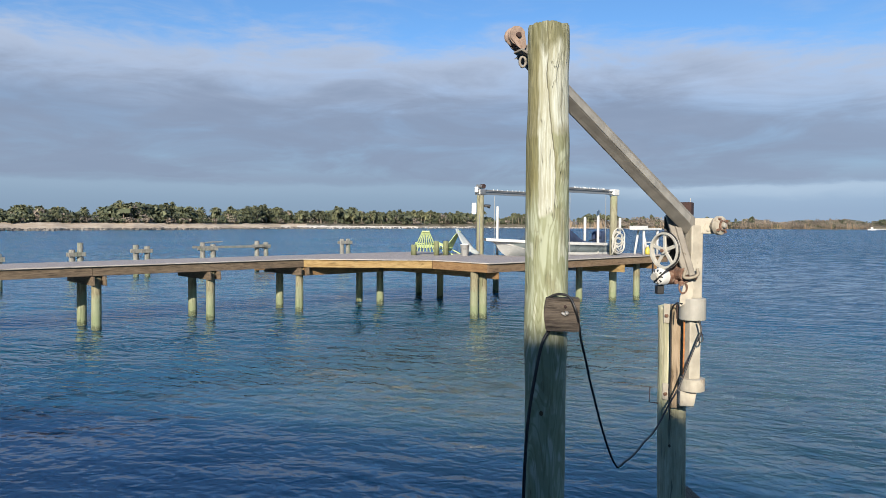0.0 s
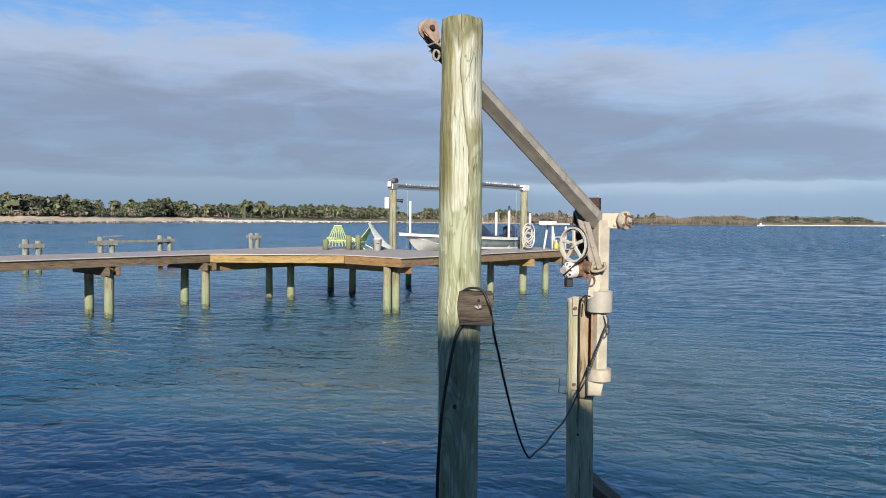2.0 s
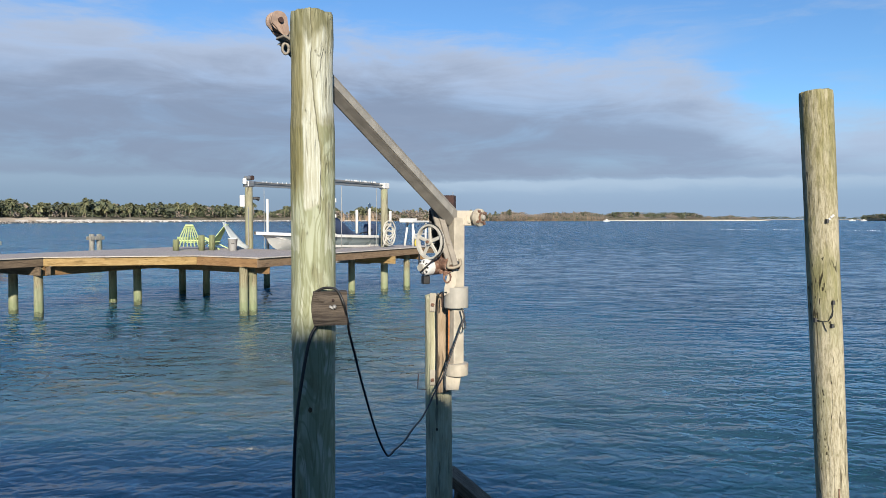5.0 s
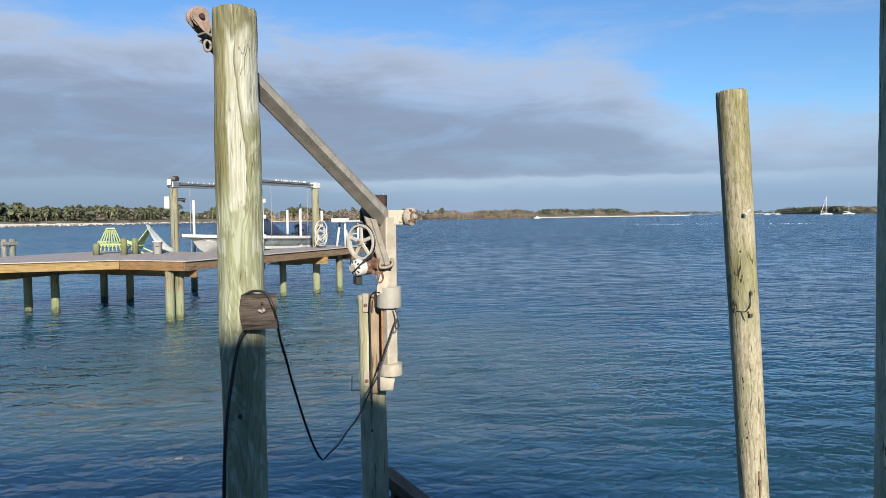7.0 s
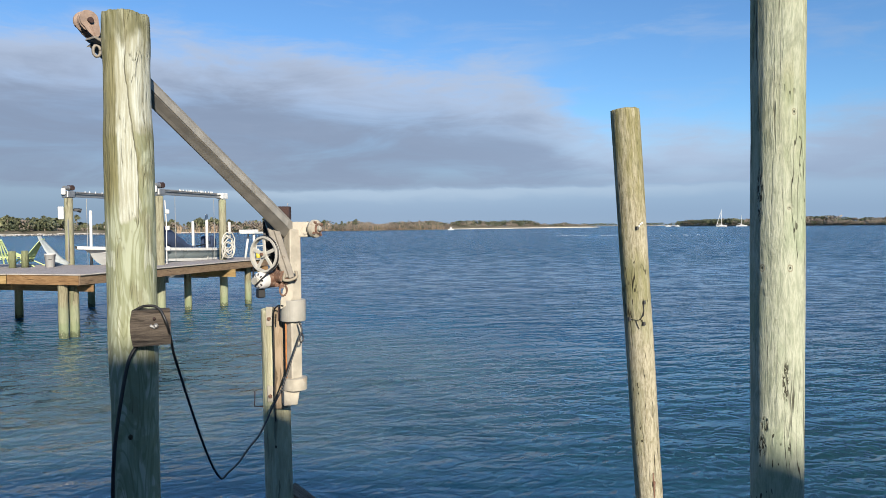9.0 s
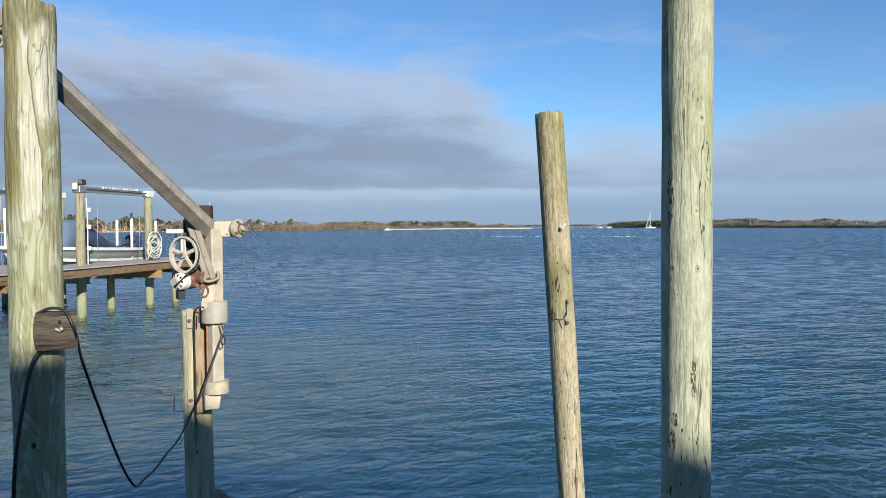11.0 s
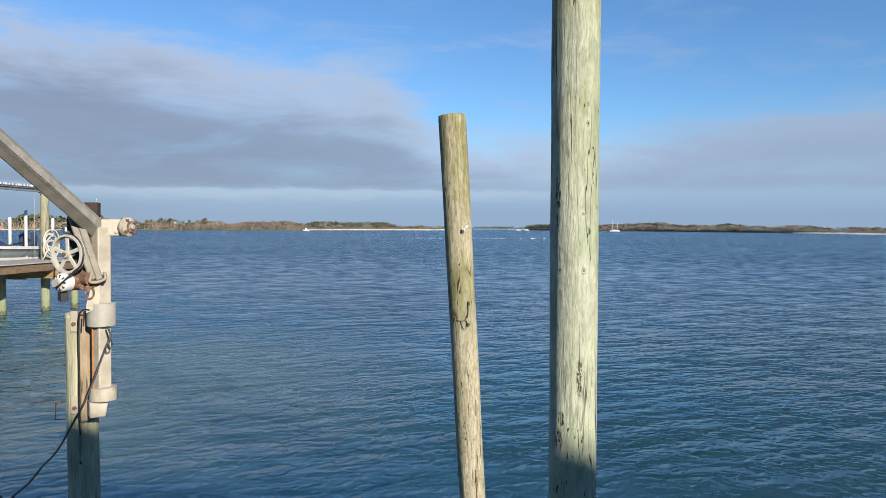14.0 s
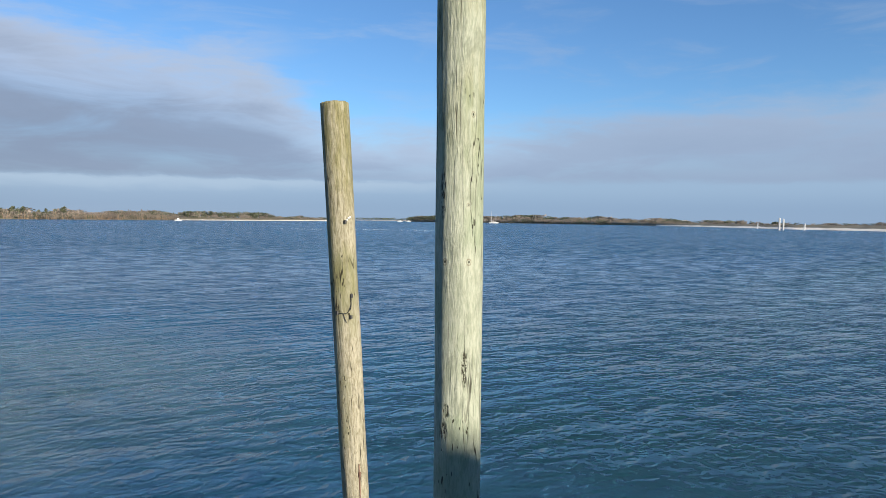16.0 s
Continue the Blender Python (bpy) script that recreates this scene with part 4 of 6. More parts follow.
masters = [palm_tree(*q) for q in palms]
used = set()
for i in range(90):
    a = -33 + 36.5 * (i + rnd.uniform(-0.45, 0.45)) / 89
    if rnd.random() > 0.15 + 0.8 * grove(a):
        continue
    k = rnd.randrange(5)
    top = along(WEST_TOP, a) * rnd.uniform(0.72, 1.08)
    s = min(1.35, max(0.7, (top - 2.5) / (palms[k][2][:, 2].max())))
    m = place(a, along(WEST, a) + rnd.uniform(31, 40), 2.3, rnd.uniform(0, 6.28))
    t = masters[k] if k not in used else copy_thing(masters[k], m)
    used.add(k)
    t.matrix_basis = m
    t.scale = (s, s, s)

# riprap along the western beach
stones = Pool()
for i in range(3400):
    a = -40 + 50 * rnd.random() ** 1.2
    s = 0.2 + 0.7 * rnd.random() ** 2
    bv, bf = [], []
    for k in range(6):
        bv.append((s * math.cos(k * 1.047) * rnd.uniform(0.7, 1.1), s * math.sin(k * 1.047) * rnd.uniform(0.7, 1.1), -0.3))
    for k in range(6):
        bv.append((0.6 * s * math.cos(k * 1.047) * rnd.uniform(0.7, 1.1), 0.6 * s * math.sin(k * 1.047) * rnd.uniform(0.7, 1.1), s * rnd.uniform(0.5, 0.9)))
    bf = [(k, (k + 1) % 6, 6 + (k + 1) % 6, 6 + k) for k in range(6)] + [(6, 7, 8, 9, 10, 11)]
    stones.add(bv, bf, place(a, along(WEST, a) + rnd.uniform(-1.2, 5.5) + 5 * noise.noise((a * 0.7, 1.3, 0)) + 2 * noise.noise((a * 4, 7.3, 0)), rnd.uniform(-0.1, 0.15), rnd.uniform(0, 6)))
tagged(stones.make("riprap_rocks", ROCK), "band of dark rocks along the waterline of the beach", "rocks", kind="stuff")


# ---- near piles ----
def pile(name, label, base, top, r0, r1, mat, seed, seg=72, rings=110, bow=0.0, swell=((0, 1),)):
    """Round timber pile: uneven bole with checks, swellings and a worn, weathered top."""
    base, top = Vector(base), Vector(top)
    axis = top - base
    L = axis.length
    vs, fs = [], []
    noise_at = lambda x, y, z: noise.noise((x + seed * 3.1, y - seed, z + seed * 7.7))
    for i in range(rings + 4):
        t = min(1.0, i / rings)
        r = r0 + (r1 - r0) * t
        zc = L * t
        shrink, dz = 1.0, 0.0
        if i > rings:
            j = i - rings
            shrink, dz = (0.93, 0.55, 0.15)[j - 1], (0.004, 0.010, 0.008)[j - 1]
        elif i == rings:
            shrink = 0.985
        r *= along(swell, base.z + zc)
        off = bow * math.sin(math.pi * t)
        for k in range(seg):
            a = 2 * math.pi * k / seg
            c, s = math.cos(a), math.sin(a)
            q = 1 + 0.05 * noise_at(c * 0.8, s * 0.8, zc * 1.1) + 0.02 * noise_at(c * 2.5, s * 2.5, zc * 0.9)
            g = noise_at(c * 7.0, s * 7.0, zc * 0.55)
            q -= 0.05 * max(0.0, 0.16 - abs(g)) / 0.16 * max(0.0, 0.35 + noise_at(c * 2, s * 2, zc * 0.5 + 9))
            q += 0.010 * noise_at(c * 14, s * 14, zc * 2.2)
            rim = 0.010 * noise_at(c * 3, s * 3, 2.0) + 0.012 * noise_at(c * 9, s * 9, 5.0) if i >= rings - 1 else 0.0
            vs.append((r * q * shrink * c + off, r * q * shrink * s, zc + dz + rim))
    n = rings + 4
    for i in range(n - 1):
        for k in range(seg):
            fs.append((i * seg + k, i * seg + (k + 1) % seg, (i + 1) * seg + (k + 1) % seg, (i + 1) * seg + k))
    fs.append(tuple((n - 1) * seg + k for k in range(seg)))
    ob = sheet(name, vs, fs, mat)
    rot = Vector((0, 0, 1)).rotation_difference(axis).to_matrix().to_4x4()
    ob.matrix_basis = Matrix.Translation(base) @ rot
    return tagged(ob, label, "mooring post")


pile("mooring_post", "tall peeling pale green timber pile with a worn top", (0.613, 4.205, -1.2), (0.613, 4.205, 3.858), 0.127, 0.126, PEELED, 1, bow=0.004, swell=((-1.2, 0.93), (1.75, 0.94), (2.05, 1.0), (3.20, 1.0), (3.34, 0.945), (3.60, 0.935), (3.70, 0.985), (3.86, 0.965)))
pile("mooring_post", "short timber pile carrying a boat davit", (2.03, 6.13, -1.2), (2.00, 6.15, 1.99), 0.122, 0.117, PILE, 2)
pile("mooring_post", "leaning olive timber pile standing alone in the water", (4.657, 4.144, -1.2), (4.447, 4.348, 3.66), 0.107, 0.118, PILE_B, 3)
pile("mooring_post", "very tall straight grey green timber pile", (3.356, 2.20, -1.2), (3.336, 2.205, 4.9), 0.122, 0.127, PILE_C, 4)

# ---- dock ----
U, V = Vector((0.73, 0.6834, 0)), Vector((-0.6834, 0.73, 0))
DECK = 1.62


def D(u, v, z=0.0):
    return U * u + V * v + Vector((0, 0, z))


dock = thing("dock", "long wooden dock with a wide end platform on timber posts", "dock", D(14, 17, 0))


def dock_post(u, v, top=1.36, r=0.118, seed=0):
    bm = bmesh.new()
    rr = random.Random(int(u * 100 + v * 10))
    seg, rows = 18, 10
    prof = []
    for i in range(rows + 1):
        t = i / rows
        prof.append((r * (1.04 - 0.07 * t) * (1 + rr.uniform(-0.012, 0.012)), -1.2 + (top + 1.2) * t))
    lathe(bm, prof, seg)
    lean = Matrix.Rotation(rr.uniform(-0.012, 0.012), 4, "X") @ Matrix.Rotation(rr.uniform(-0.012, 0.012), 4, "Y")
    return part("post", bm, POST, dock, m=Matrix.Translation(D(u, v)) @ lean, smooth=True)


for u in (-9.3, -6.3, -3.3, -0.3, 2.7, 5.73, 8.72, 11.57, 14.7, 17.45):
    dock_post(u, 18.78), dock_post(u, 19.95)
    plank("pier_cap", D(u - 0.14, 18.45, 1.24), D(u - 0.14, 20.6, 1.24), 0.05, 0.23, GREYWOOD, dock)
    plank("pier_cap", D(u + 0.14, 18.45, 1.24), D(u + 0.14, 20.6, 1.24), 0.05, 0.23, GREYWOOD, dock)
for u, v in ((14.42, 14.08), (14.74, 14.05), (20.4, 14.8), (22.55, 13.85), (20.5, 18.85)):
    dock_post(u, v)
plank("pier_cap", D(14.75, 13.45, 1.26), D(14.75, 18.5, 1.26), 0.05, 0.22, TANWOOD, dock)
plank("pier_cap", D(20.9, 13.3, 1.22), D(20.9, 15.15, 1.22), 0.06, 0.26, NEWWOOD, dock, "new yellow pine beam")
plank("pier_cap", D(23.0, 13.3, 1.24), D(23.0, 15.1, 1.24), 0.05, 0.22, TANWOOD, dock)
plank("rim_joist", D(11.62, 18.64, 1.22), D(18.2, 18.64, 1.22), 0.05, 0.24, TANWOOD, dock)
for a in range(-11, 11, 4):
    plank("fascia", D(a + 0.002 + (0.6 if a > -11 else 0), 18.6, 1.475), D(a + 4.598, 18.6, 1.475), 0.045, 0.22, GREYWOOD, dock)
plank("fascia", D(11.61, 18.58, 1.475), D(14.28, 15.72, 1.475), 0.045, 0.23, NEWWOOD, dock, "new yellow pine board")
plank("fascia", D(14.29, 15.70, 1.47), D(14.29, 13.46, 1.47), 0.045, 0.24, TANWOOD, dock)
plank("fascia", D(14.27, 13.43, 1.47), D(19.1, 13.43, 1.47), 0.045, 0.24, BROWNWOOD, dock)
plank("fascia", D(19.104, 13.43, 1.47), D(23.9, 13.43, 1.47), 0.045, 0.24, BROWNWOOD, dock)
plank("fascia", D(23.92, 13.41, 1.47), D(23.92, 15.12, 1.47), 0.045, 0.24, GREYWOOD, dock)
plank("fascia", D(18.32, 15.1, 1.47), D(23.9, 15.1, 1.47), 0.045, 0.22, GREYWOOD, dock)
plank("fascia", D(-11, 20.82, 1.475), D(18.3, 20.82, 1.475), 0.045, 0.22, GREYWOOD, dock)


def vrange(u):
    if u < 11.6:
        return 18.56, 20.85
    if u < 14.3:
        return 18.6 - (u - 11.6) * 2.9 / 2.7 - 0.04, 20.85
    if u < 18.3:
        return 13.38, 20.85
    return 13.38, 15.13


u = -11.0
while u < 23.9:
    lo, hi = vrange(u + 0.07)
    plank("deck_board", D(u + 0.07, lo, DECK - 0.018), D(u + 0.07, hi, DECK - 0.018), 0.138, 0.036, DECKWOOD, dock, bevel=0.003)
    u += 0.145

# added strips along the deck's edges, coloured pale for the sunlit board ends
for p0, p1 in (((-11.0, 18.535), (11.56, 18.535)), ((11.56, 18.53), (14.235, 15.67)), ((14.25, 15.66), (14.25, 13.37)), ((14.25, 13.355), (23.95, 13.355))):
    plank("nosing", D(*p0, DECK - 0.014), D(*p1, DECK - 0.014), 0.03, 0.026, LIT_EDGE, dock, "pale strip for the sunlit board ends")


# ---- boat lift ----
LU0, LU1, LV0, LV1, LTOP = 18.4, 21.72, 14.3, 17.7, 3.73
lift = thing("boat_lift", "four post boat lift with aluminium top beams and motors", "boat lift", D(20, 16, 0))


def lift_post(u, v, seed):
    bm = bmesh.new()
    rr = random.Random(seed)
    lathe(bm, [(0.135 * (1.03 - 0.10 * i / 12) * (1 + rr.uniform(-0.012, 0.012)), -1.2 + (LTOP + 1.2) * i / 12) for i in range(13)], 20)
    return part("post", bm, LIFTPOST, lift, m=Matrix.Translation(D(u, v)), smooth=True)


def i_beam(name, p0, p1, w, h, mat, parent):
    m, n = frame_of(p0, p1)
    bm = bmesh.new()
    box(bm, (n, w, 0.02), Matrix.Translation((0, 0, h / 2 - 0.01)))
    box(bm, (n, w, 0.02), Matrix.Translation((0, 0, -h / 2 + 0.01)))
    box(bm, (n - 0.01, 0.02, h - 0.04))
    return part(name, bm, mat, parent, m=m)


for v in (LV0, LV1):
    for u in (LU0, LU1):
        lift_post(u, v, int(u * 7 + v))
    i_beam("top_beam", D(LU0 - 0.1, v, LTOP + 0.10), D(LU1 + 0.2, v, LTOP + 0.10), 0.13, 0.12, ALU, lift)
    bm = bmesh.new()
    rod(bm, D(LU0 + 0.1, v + 0.11, LTOP + 0.20), D(LU1, v + 0.11, LTOP + 0.20), 0.03)
    part("drive_shaft", bm, GALV, lift)
    for k, u in enumerate((LU0, LU1)):
        plank("bracket", D(u - 0.16, v, LTOP + 0.12), D(u + 0.16, v, LTOP + 0.12), 0.26, 0.21, ALU if k == 0 else WHITE, lift, bevel=0.02)
        bm = bmesh.new()
        rod(bm, D(u + (0.75 if k == 0 else -0.5), v, LTOP), D(u + (0.75 if k == 0 else -0.5), v, 1.25), 0.009, seg=6)
        part("cable", bm, GALV, lift)
    motor = bmesh.new()
    rod(motor, D(LU0 - 0.16, v, LTOP + 0.32), D(LU0 + 0.08, v, LTOP + 0.32), 0.07, seg=18)
    mo = part("motor", motor, GALV, lift)
    gear = bmesh.new()
    rod(gear, D(LU0 + 0.10, v - 0.09, LTOP + 0.33), D(LU0 + 0.10, v + 0.09, LTOP + 0.33), 0.085, seg=20)
    part("gear_wheel", gear, DARKRUST, mo)
    wh = bmesh.new()
    box(wh, (0.13, 0.16, 0.2), Matrix.Translation(D(LU0 - 0.2, v, LTOP + 0.2)), 0.02)
    part("gearbox", wh, WHITE, mo)
plank("control_box", D(LU0 - 0.18, LV1 + 0.14, 3.06), D(LU0 - 0.18, LV1 + 0.14, 3.46), 0.16, 0.2, WHITE, lift, "white switch box on the post", bevel=0.015)
bm = bmesh.new()
rod(bm, D(LU0 - 0.16, LV1 - 0.12, 3.05), D(LU0 - 0.16, LV1 - 0.12, 1.7), 0.018, seg=8)
part("conduit", bm, GALV, lift)
bm = bmesh.new()
box(bm, (0.16, 0.1, 0.1), Matrix.Translation(D(LU0 + 0.2, LV1 - 0.1, 3.36)), 0.02)
rod(bm, D(LU0 + 0.22, LV1 - 0.14, 3.36), D(LU0 + 0.30, LV1 - 0.2, 3.33), 0.06, 0.07)
part("floodlight", bm, BLACK, lift)
bm = bmesh.new()
tube(bm, curve_pts([D(LU0 + 0.10, LV0 - 0.13, 3.6), D(LU0 + 0.16, LV0 - 0.12, 2.9), D(LU0 + 0.14, LV0 - 0.13, 2.2), D(LU0 + 0.15, LV0 - 0.12, 1.64)], 5), 0.017, 6)
part("conduit", bm, WHITE, lift)
for z in (3.25, 2.75, 2.12):
    bm = bmesh.new()
    box(bm, (0.12, 0.10, 0.13), Matrix.Translation(D(LU0 + 0.17, LV0 - 0.15, z)), 0.02)
    part("junction_box", bm, WHITE, lift)
# small white nubs standing for the row of specks along the beams
for (u, v), n in (((LU0, LV1), 9), ((LU0, LV0), 18)):
    for k in range(n):
        q = bmesh.new()
        uu = (0.7 if n == 9 else 1.0) + (2.2 if n == 9 else 1.9) * k / n + 0.05 * math.sin(k * 5.1)
        lathe(q, [(0.010, 0), (0.018, 0.02), (0.014, 0.04), (0.004, 0.065)], 6)
        part("bird_spike", q, WHITE, lift, m=Matrix.Translation(D(u + uu, v, LTOP + 0.191)))
for u in (LU0 + 0.75, LU1 - 0.5):
    i_beam("cradle_beam", D(u, LV0 + 0.3, 1.12), D(u, LV1 - 0.1, 1.12), 0.12, 0.2, ALU, lift)
for v in (15.9, 16.9):
    plank("bunk", D(LU0 - 0.1, v, 1.3), D(LU1 + 0.3, v, 1.3), 0.09, 0.14, GREYWOOD, lift)
for u, v, z0, z1, r in ((18.5, 16.95, 1.2, 3.33, 0.045), (22.3, 15.35, 1.2, 3.24, 0.05), (24.2, 17.3, 1.3, 3.02, 0.055), (21.85, 14.12, 2.4, 2.95, 0.05)):
    bm = bmesh.new()
    lathe(bm, [(r, z0), (r, z1 - 0.03), (r * 0.7, z1)], 12, Matrix.Translation(D(u, v)))
    part("guide_pole", bm, WHITE, lift, smooth=True)

# coil of hose hung on the outer lift post
hose = bmesh.new()
hr = random.Random(5)
pts = []
for k in range(120):
    a = 2 * math.pi * k / 17.0
    R = 0.27 + 0.09 * math.sin(k * 0.21) + hr.uniform(-0.02, 0.02)
    c = D(21.62, 14.08, 2.12 - 0.12 * math.sin(k * 0.13))
    pts.append(c + U * (R * math.cos(a)) * 0.95 + Vector((0, 0, 0.95 * R * math.sin(a))) - V * (0.05 + 0.06 * math.sin(k * 0.4)))
pts += [D(21.35, 14.0, 1.9), D(21.28, 14.02, 1.75), D(21.26, 14.05, 1.66)]
tube(hose, pts, 0.021, 6)
tagged(part("garden_hose", hose, ROPE, smooth=True), "coil of white hose hung on a lift post", "hose")

# ---- boat on the lift ----
boat = thing("motor_boat", "small white open motor boat raised on the lift", "boat", D(20.2, 16.3, 1.2))


def hull_station(s):
    b = 1.12 * (1 - (1 - min(1, s * 1.45)) ** 2.4) if s < 0.69 else 1.12 - 0.10 * (s - 0.69)
    sheer = 2.17 - 0.17 * s + 0.06 * (1 - s) ** 3
    keel = 1.36 + 0.62 * (1 - s) ** 5
    chine = keel + 0.22 + 0.22 * (1 - s) ** 2
    return max(0.012, b), sheer, keel, min(chine, sheer - 0.1)


hv, hf, hm = [], [], []
SN, U0B, LB, VC = 28, 17.2, 6.1, 16.3
for i in range(SN + 1):
    s = i / SN
    b, sh, kl, ch = hull_station(s)
    rake = 0.55 * max(0.0, 1 - s * 5) ** 1.5
    row = [(0, kl, rake * 1.0), (b * 0.82, ch, rake * 0.7), (b * 0.95, (ch + sh) / 2, rake * 0.35), (b, sh - 0.09, 0.05 * rake), (b + 0.03, sh - 0.09, 0), (b + 0.03, sh, 0), (b - 0.12 if b > 0.2 else b * 0.4, sh + 0.01, 0), (b - 0.15 if b > 0.25 else b * 0.3, sh - 0.45 * min(1, s * 3), 0), (0, sh - 0.45 * min(1, s * 3), 0)]
    for w, z, back in row:
        hv.append(tuple(D(U0B + LB * s + back, VC - w, z)))
    for w, z, back in row[::-1]:
        hv.append(tuple(D(U0B + LB * s + back, VC + w, z)))
W_ = 18
for i in range(SN):
    for k in range(W_ - 1):
        hf.append((i * W_ + k, (i + 1) * W_ + k, (i + 1) * W_ + k + 1, i * W_ + k + 1))
        hm.append(0 if k in (0, 16) else 1 if k in (1, 2, 14, 15) else 2)
hf.append(tuple(SN * W_ + k for k in range(W_))), hm.append(1)
hull = sheet("hull", hv, hf, GEL, boat, smooth=False)
for q in (HULL, WHITE):
    hull.data.materials.append(q)
hull.data.polygons.foreach_set("material_index", hm)
hull.data.polygons.foreach_set("use_smooth", [q < 2 for q in hm])


def draped(name, mat, u0, u1, tops, w, parent, label=""):
    vs, fs = [], []
    rr = random.Random(name)
    n = len(tops)
    for i, z in enumerate(tops):
        uu = u0 + (u1 - u0) * i / (n - 1)
        for k in range(9):
            q = (k - 4) / 4
            zz = 2.0 + (z - 2.0) * (1 - abs(q) ** 5) + rr.uniform(-0.025, 0.025)
            vs.append(tuple(D(uu + rr.uniform(-0.02, 0.02), VC + q * w, zz)))
    for i in range(n - 1):
        for k in range(8):
            fs.append((i * 9 + k, (i + 1) * 9 + k, (i + 1) * 9 + k + 1, i * 9 + k + 1))
    ob = sheet(name, vs, fs, mat, parent, True, label)
    sol = ob.modifiers.new("thick", "SOLIDIFY")
    sol.thickness = 0.012
    return ob


draped("console_cover", BLUECANVAS, 19.45, 20.6, [2.05, 2.55, 2.95, 3.0, 3.0, 2.98], 0.55, boat, "faded blue canvas cover")
draped("seat_cover", NAVY, 20.6, 22.6, [2.92, 2.86, 2.7, 2.5, 2.3, 2.12, 2.02], 0.5, boat, "navy canvas cover")
bm = bmesh.new()
box(bm, (0.42, 0.5, 0.5), None, 0.12, 3)
part("outboard_motor", bm, NAVY, boat, "dark blue outboard cowling", Matrix.Translation(D(23.75, 16.3, 2.2)) @ Matrix.Rotation(0.75, 4, "Z"), True)
bm = bmesh.new()
box(bm, (0.12, 0.16, 0.9), Matrix.Translation(D(23.78, 16.3, 1.6)), 0.03)
part("outboard_leg", bm, NAVY, boat)
bm = bmesh.new()
tube(bm, curve_pts([D(21.9, 15.5, 2.1), D(22.83, 15.6, 2.2), D(23.1, 15.9, 2.28)], 6), 0.03, 6)
part("tiller_bar", bm, BLACK, boat)

# ---- loose things on the dock ----
def chair(label):
    """Folding slat chair: a fan of slats that narrows to the top, splayed legs, slatted seat. It faces -y."""
    c = thing("slat_chair", label, "chair", group="chairs on the dock")
    back = 0.42
    for k in range(8):
        q = (k - 3.5) / 3.5
        plank("back_slat", (0.42 * q, -0.06, 0.10), (0.11 * q, back, 0.82), 0.02, 0.036, GREENCHAIR, c, bevel=0.004, up=(1, 0, 0))
    for k in range(7):
        q = (k - 3) / 3
        plank("seat_slat", (0.26 * q, 0.10, 0.24), (0.30 * q, -0.50, 0.40), 0.045, 0.02, GREENCHAIR, c, bevel=0.004)
    for z, y, w in ((0.815, back + 0.02, 0.125), (0.30, 0.06, 0.36)):
        plank("cross_bar", (-w, y, z), (w, y, z), 0.03, 0.045, GREENCHAIR, c, bevel=0.005)
    plank("cross_bar", (-0.34, -0.48, 0.37), (0.34, -0.48, 0.37), 0.03, 0.04, GREENCHAIR, c, bevel=0.005)
    for sx in (-1, 1):
        plank("leg", (sx * 0.30, -0.46, 0.40), (sx * 0.38, 0.34, 0.0), 0.045, 0.03, GREENCHAIR, c, bevel=0.005)
        plank("leg", (sx * 0.34, 0.08, 0.42), (sx * 0.44, -0.30, 0.0), 0.045, 0.03, GREENCHAIR, c, bevel=0.005)
    return c


seat1 = chair("lime green wooden slat chair on the dock")
seat1.matrix_basis = Matrix.Translation((-0.62, 25.05, DECK)) @ Matrix.Rotation(radians(183), 4, "Z")
seat2 = copy_thing(seat1, Matrix.Translation((0.18, 25.25, DECK)) @ Matrix.Rotation(radians(248), 4, "Z"))
tagged(seat2, "lime green wooden slat chair turned aside with a cloth over it")
vs, fs = [], []
rr = random.Random(3)
for i in range(10):
    t = i / 9
    for k in range(6):
        q = (k - 2.5) / 2.5
        vs.append((0.50 + 0.60 * t + (0.05 + 0.17 * t) * q + 0.01 * rr.uniform(-1, 1), 25.0 + 0.12 * q - 0.1 * t, DECK + 0.92 - 0.89 * t ** 0.85 + 0.03 * math.sin(q * 5 + i) * t))
for i in range(9):
    for k in range(5):
        fs.append((i * 6 + k, (i + 1) * 6 + k, (i + 1) * 6 + k + 1, i * 6 + k + 1))
cloth = sheet("cloth", vs, fs, paint("pale_mesh_cloth", (0.55, 0.60, 0.60), 0.8, 0, 0.1, 10))
cloth.modifiers.new("thick", "SOLIDIFY").thickness = 0.01
tagged(cloth, "pale translucent cloth hanging over a chair back", "cloth")

bucket = thing("bucket", "white plastic bucket standing on the dock", "bucket", (0.74, 24.0, DECK))
bm = bmesh.new()
lathe(bm, [(0.125, 0), (0.15, 0.37), (0.158, 0.37), (0.158, 0.40), (0.145, 0.40), (0.12, 0.02)], 22, Matrix.Translation((0.74, 24.0, DECK + 0.002)))
part("body", bm, WHITE, bucket, smooth=True)
bm = bmesh.new()
box(bm, (0.10, 0.004, 0.02), Matrix.Translation((0.74, 23.856, DECK + 0.24)))
part("mark", bm, BLACK, bucket)
bm = bmesh.new()
tube(bm, [(0.74 + 0.155 * math.cos(a), 24.0 - 0.05 * math.sin(a), DECK + 0.37 - 0.14 * math.sin(a)) for a in (k * math.pi / 12 for k in range(13))], 0.005, 6)
part("handle", bm, GALV, bucket)

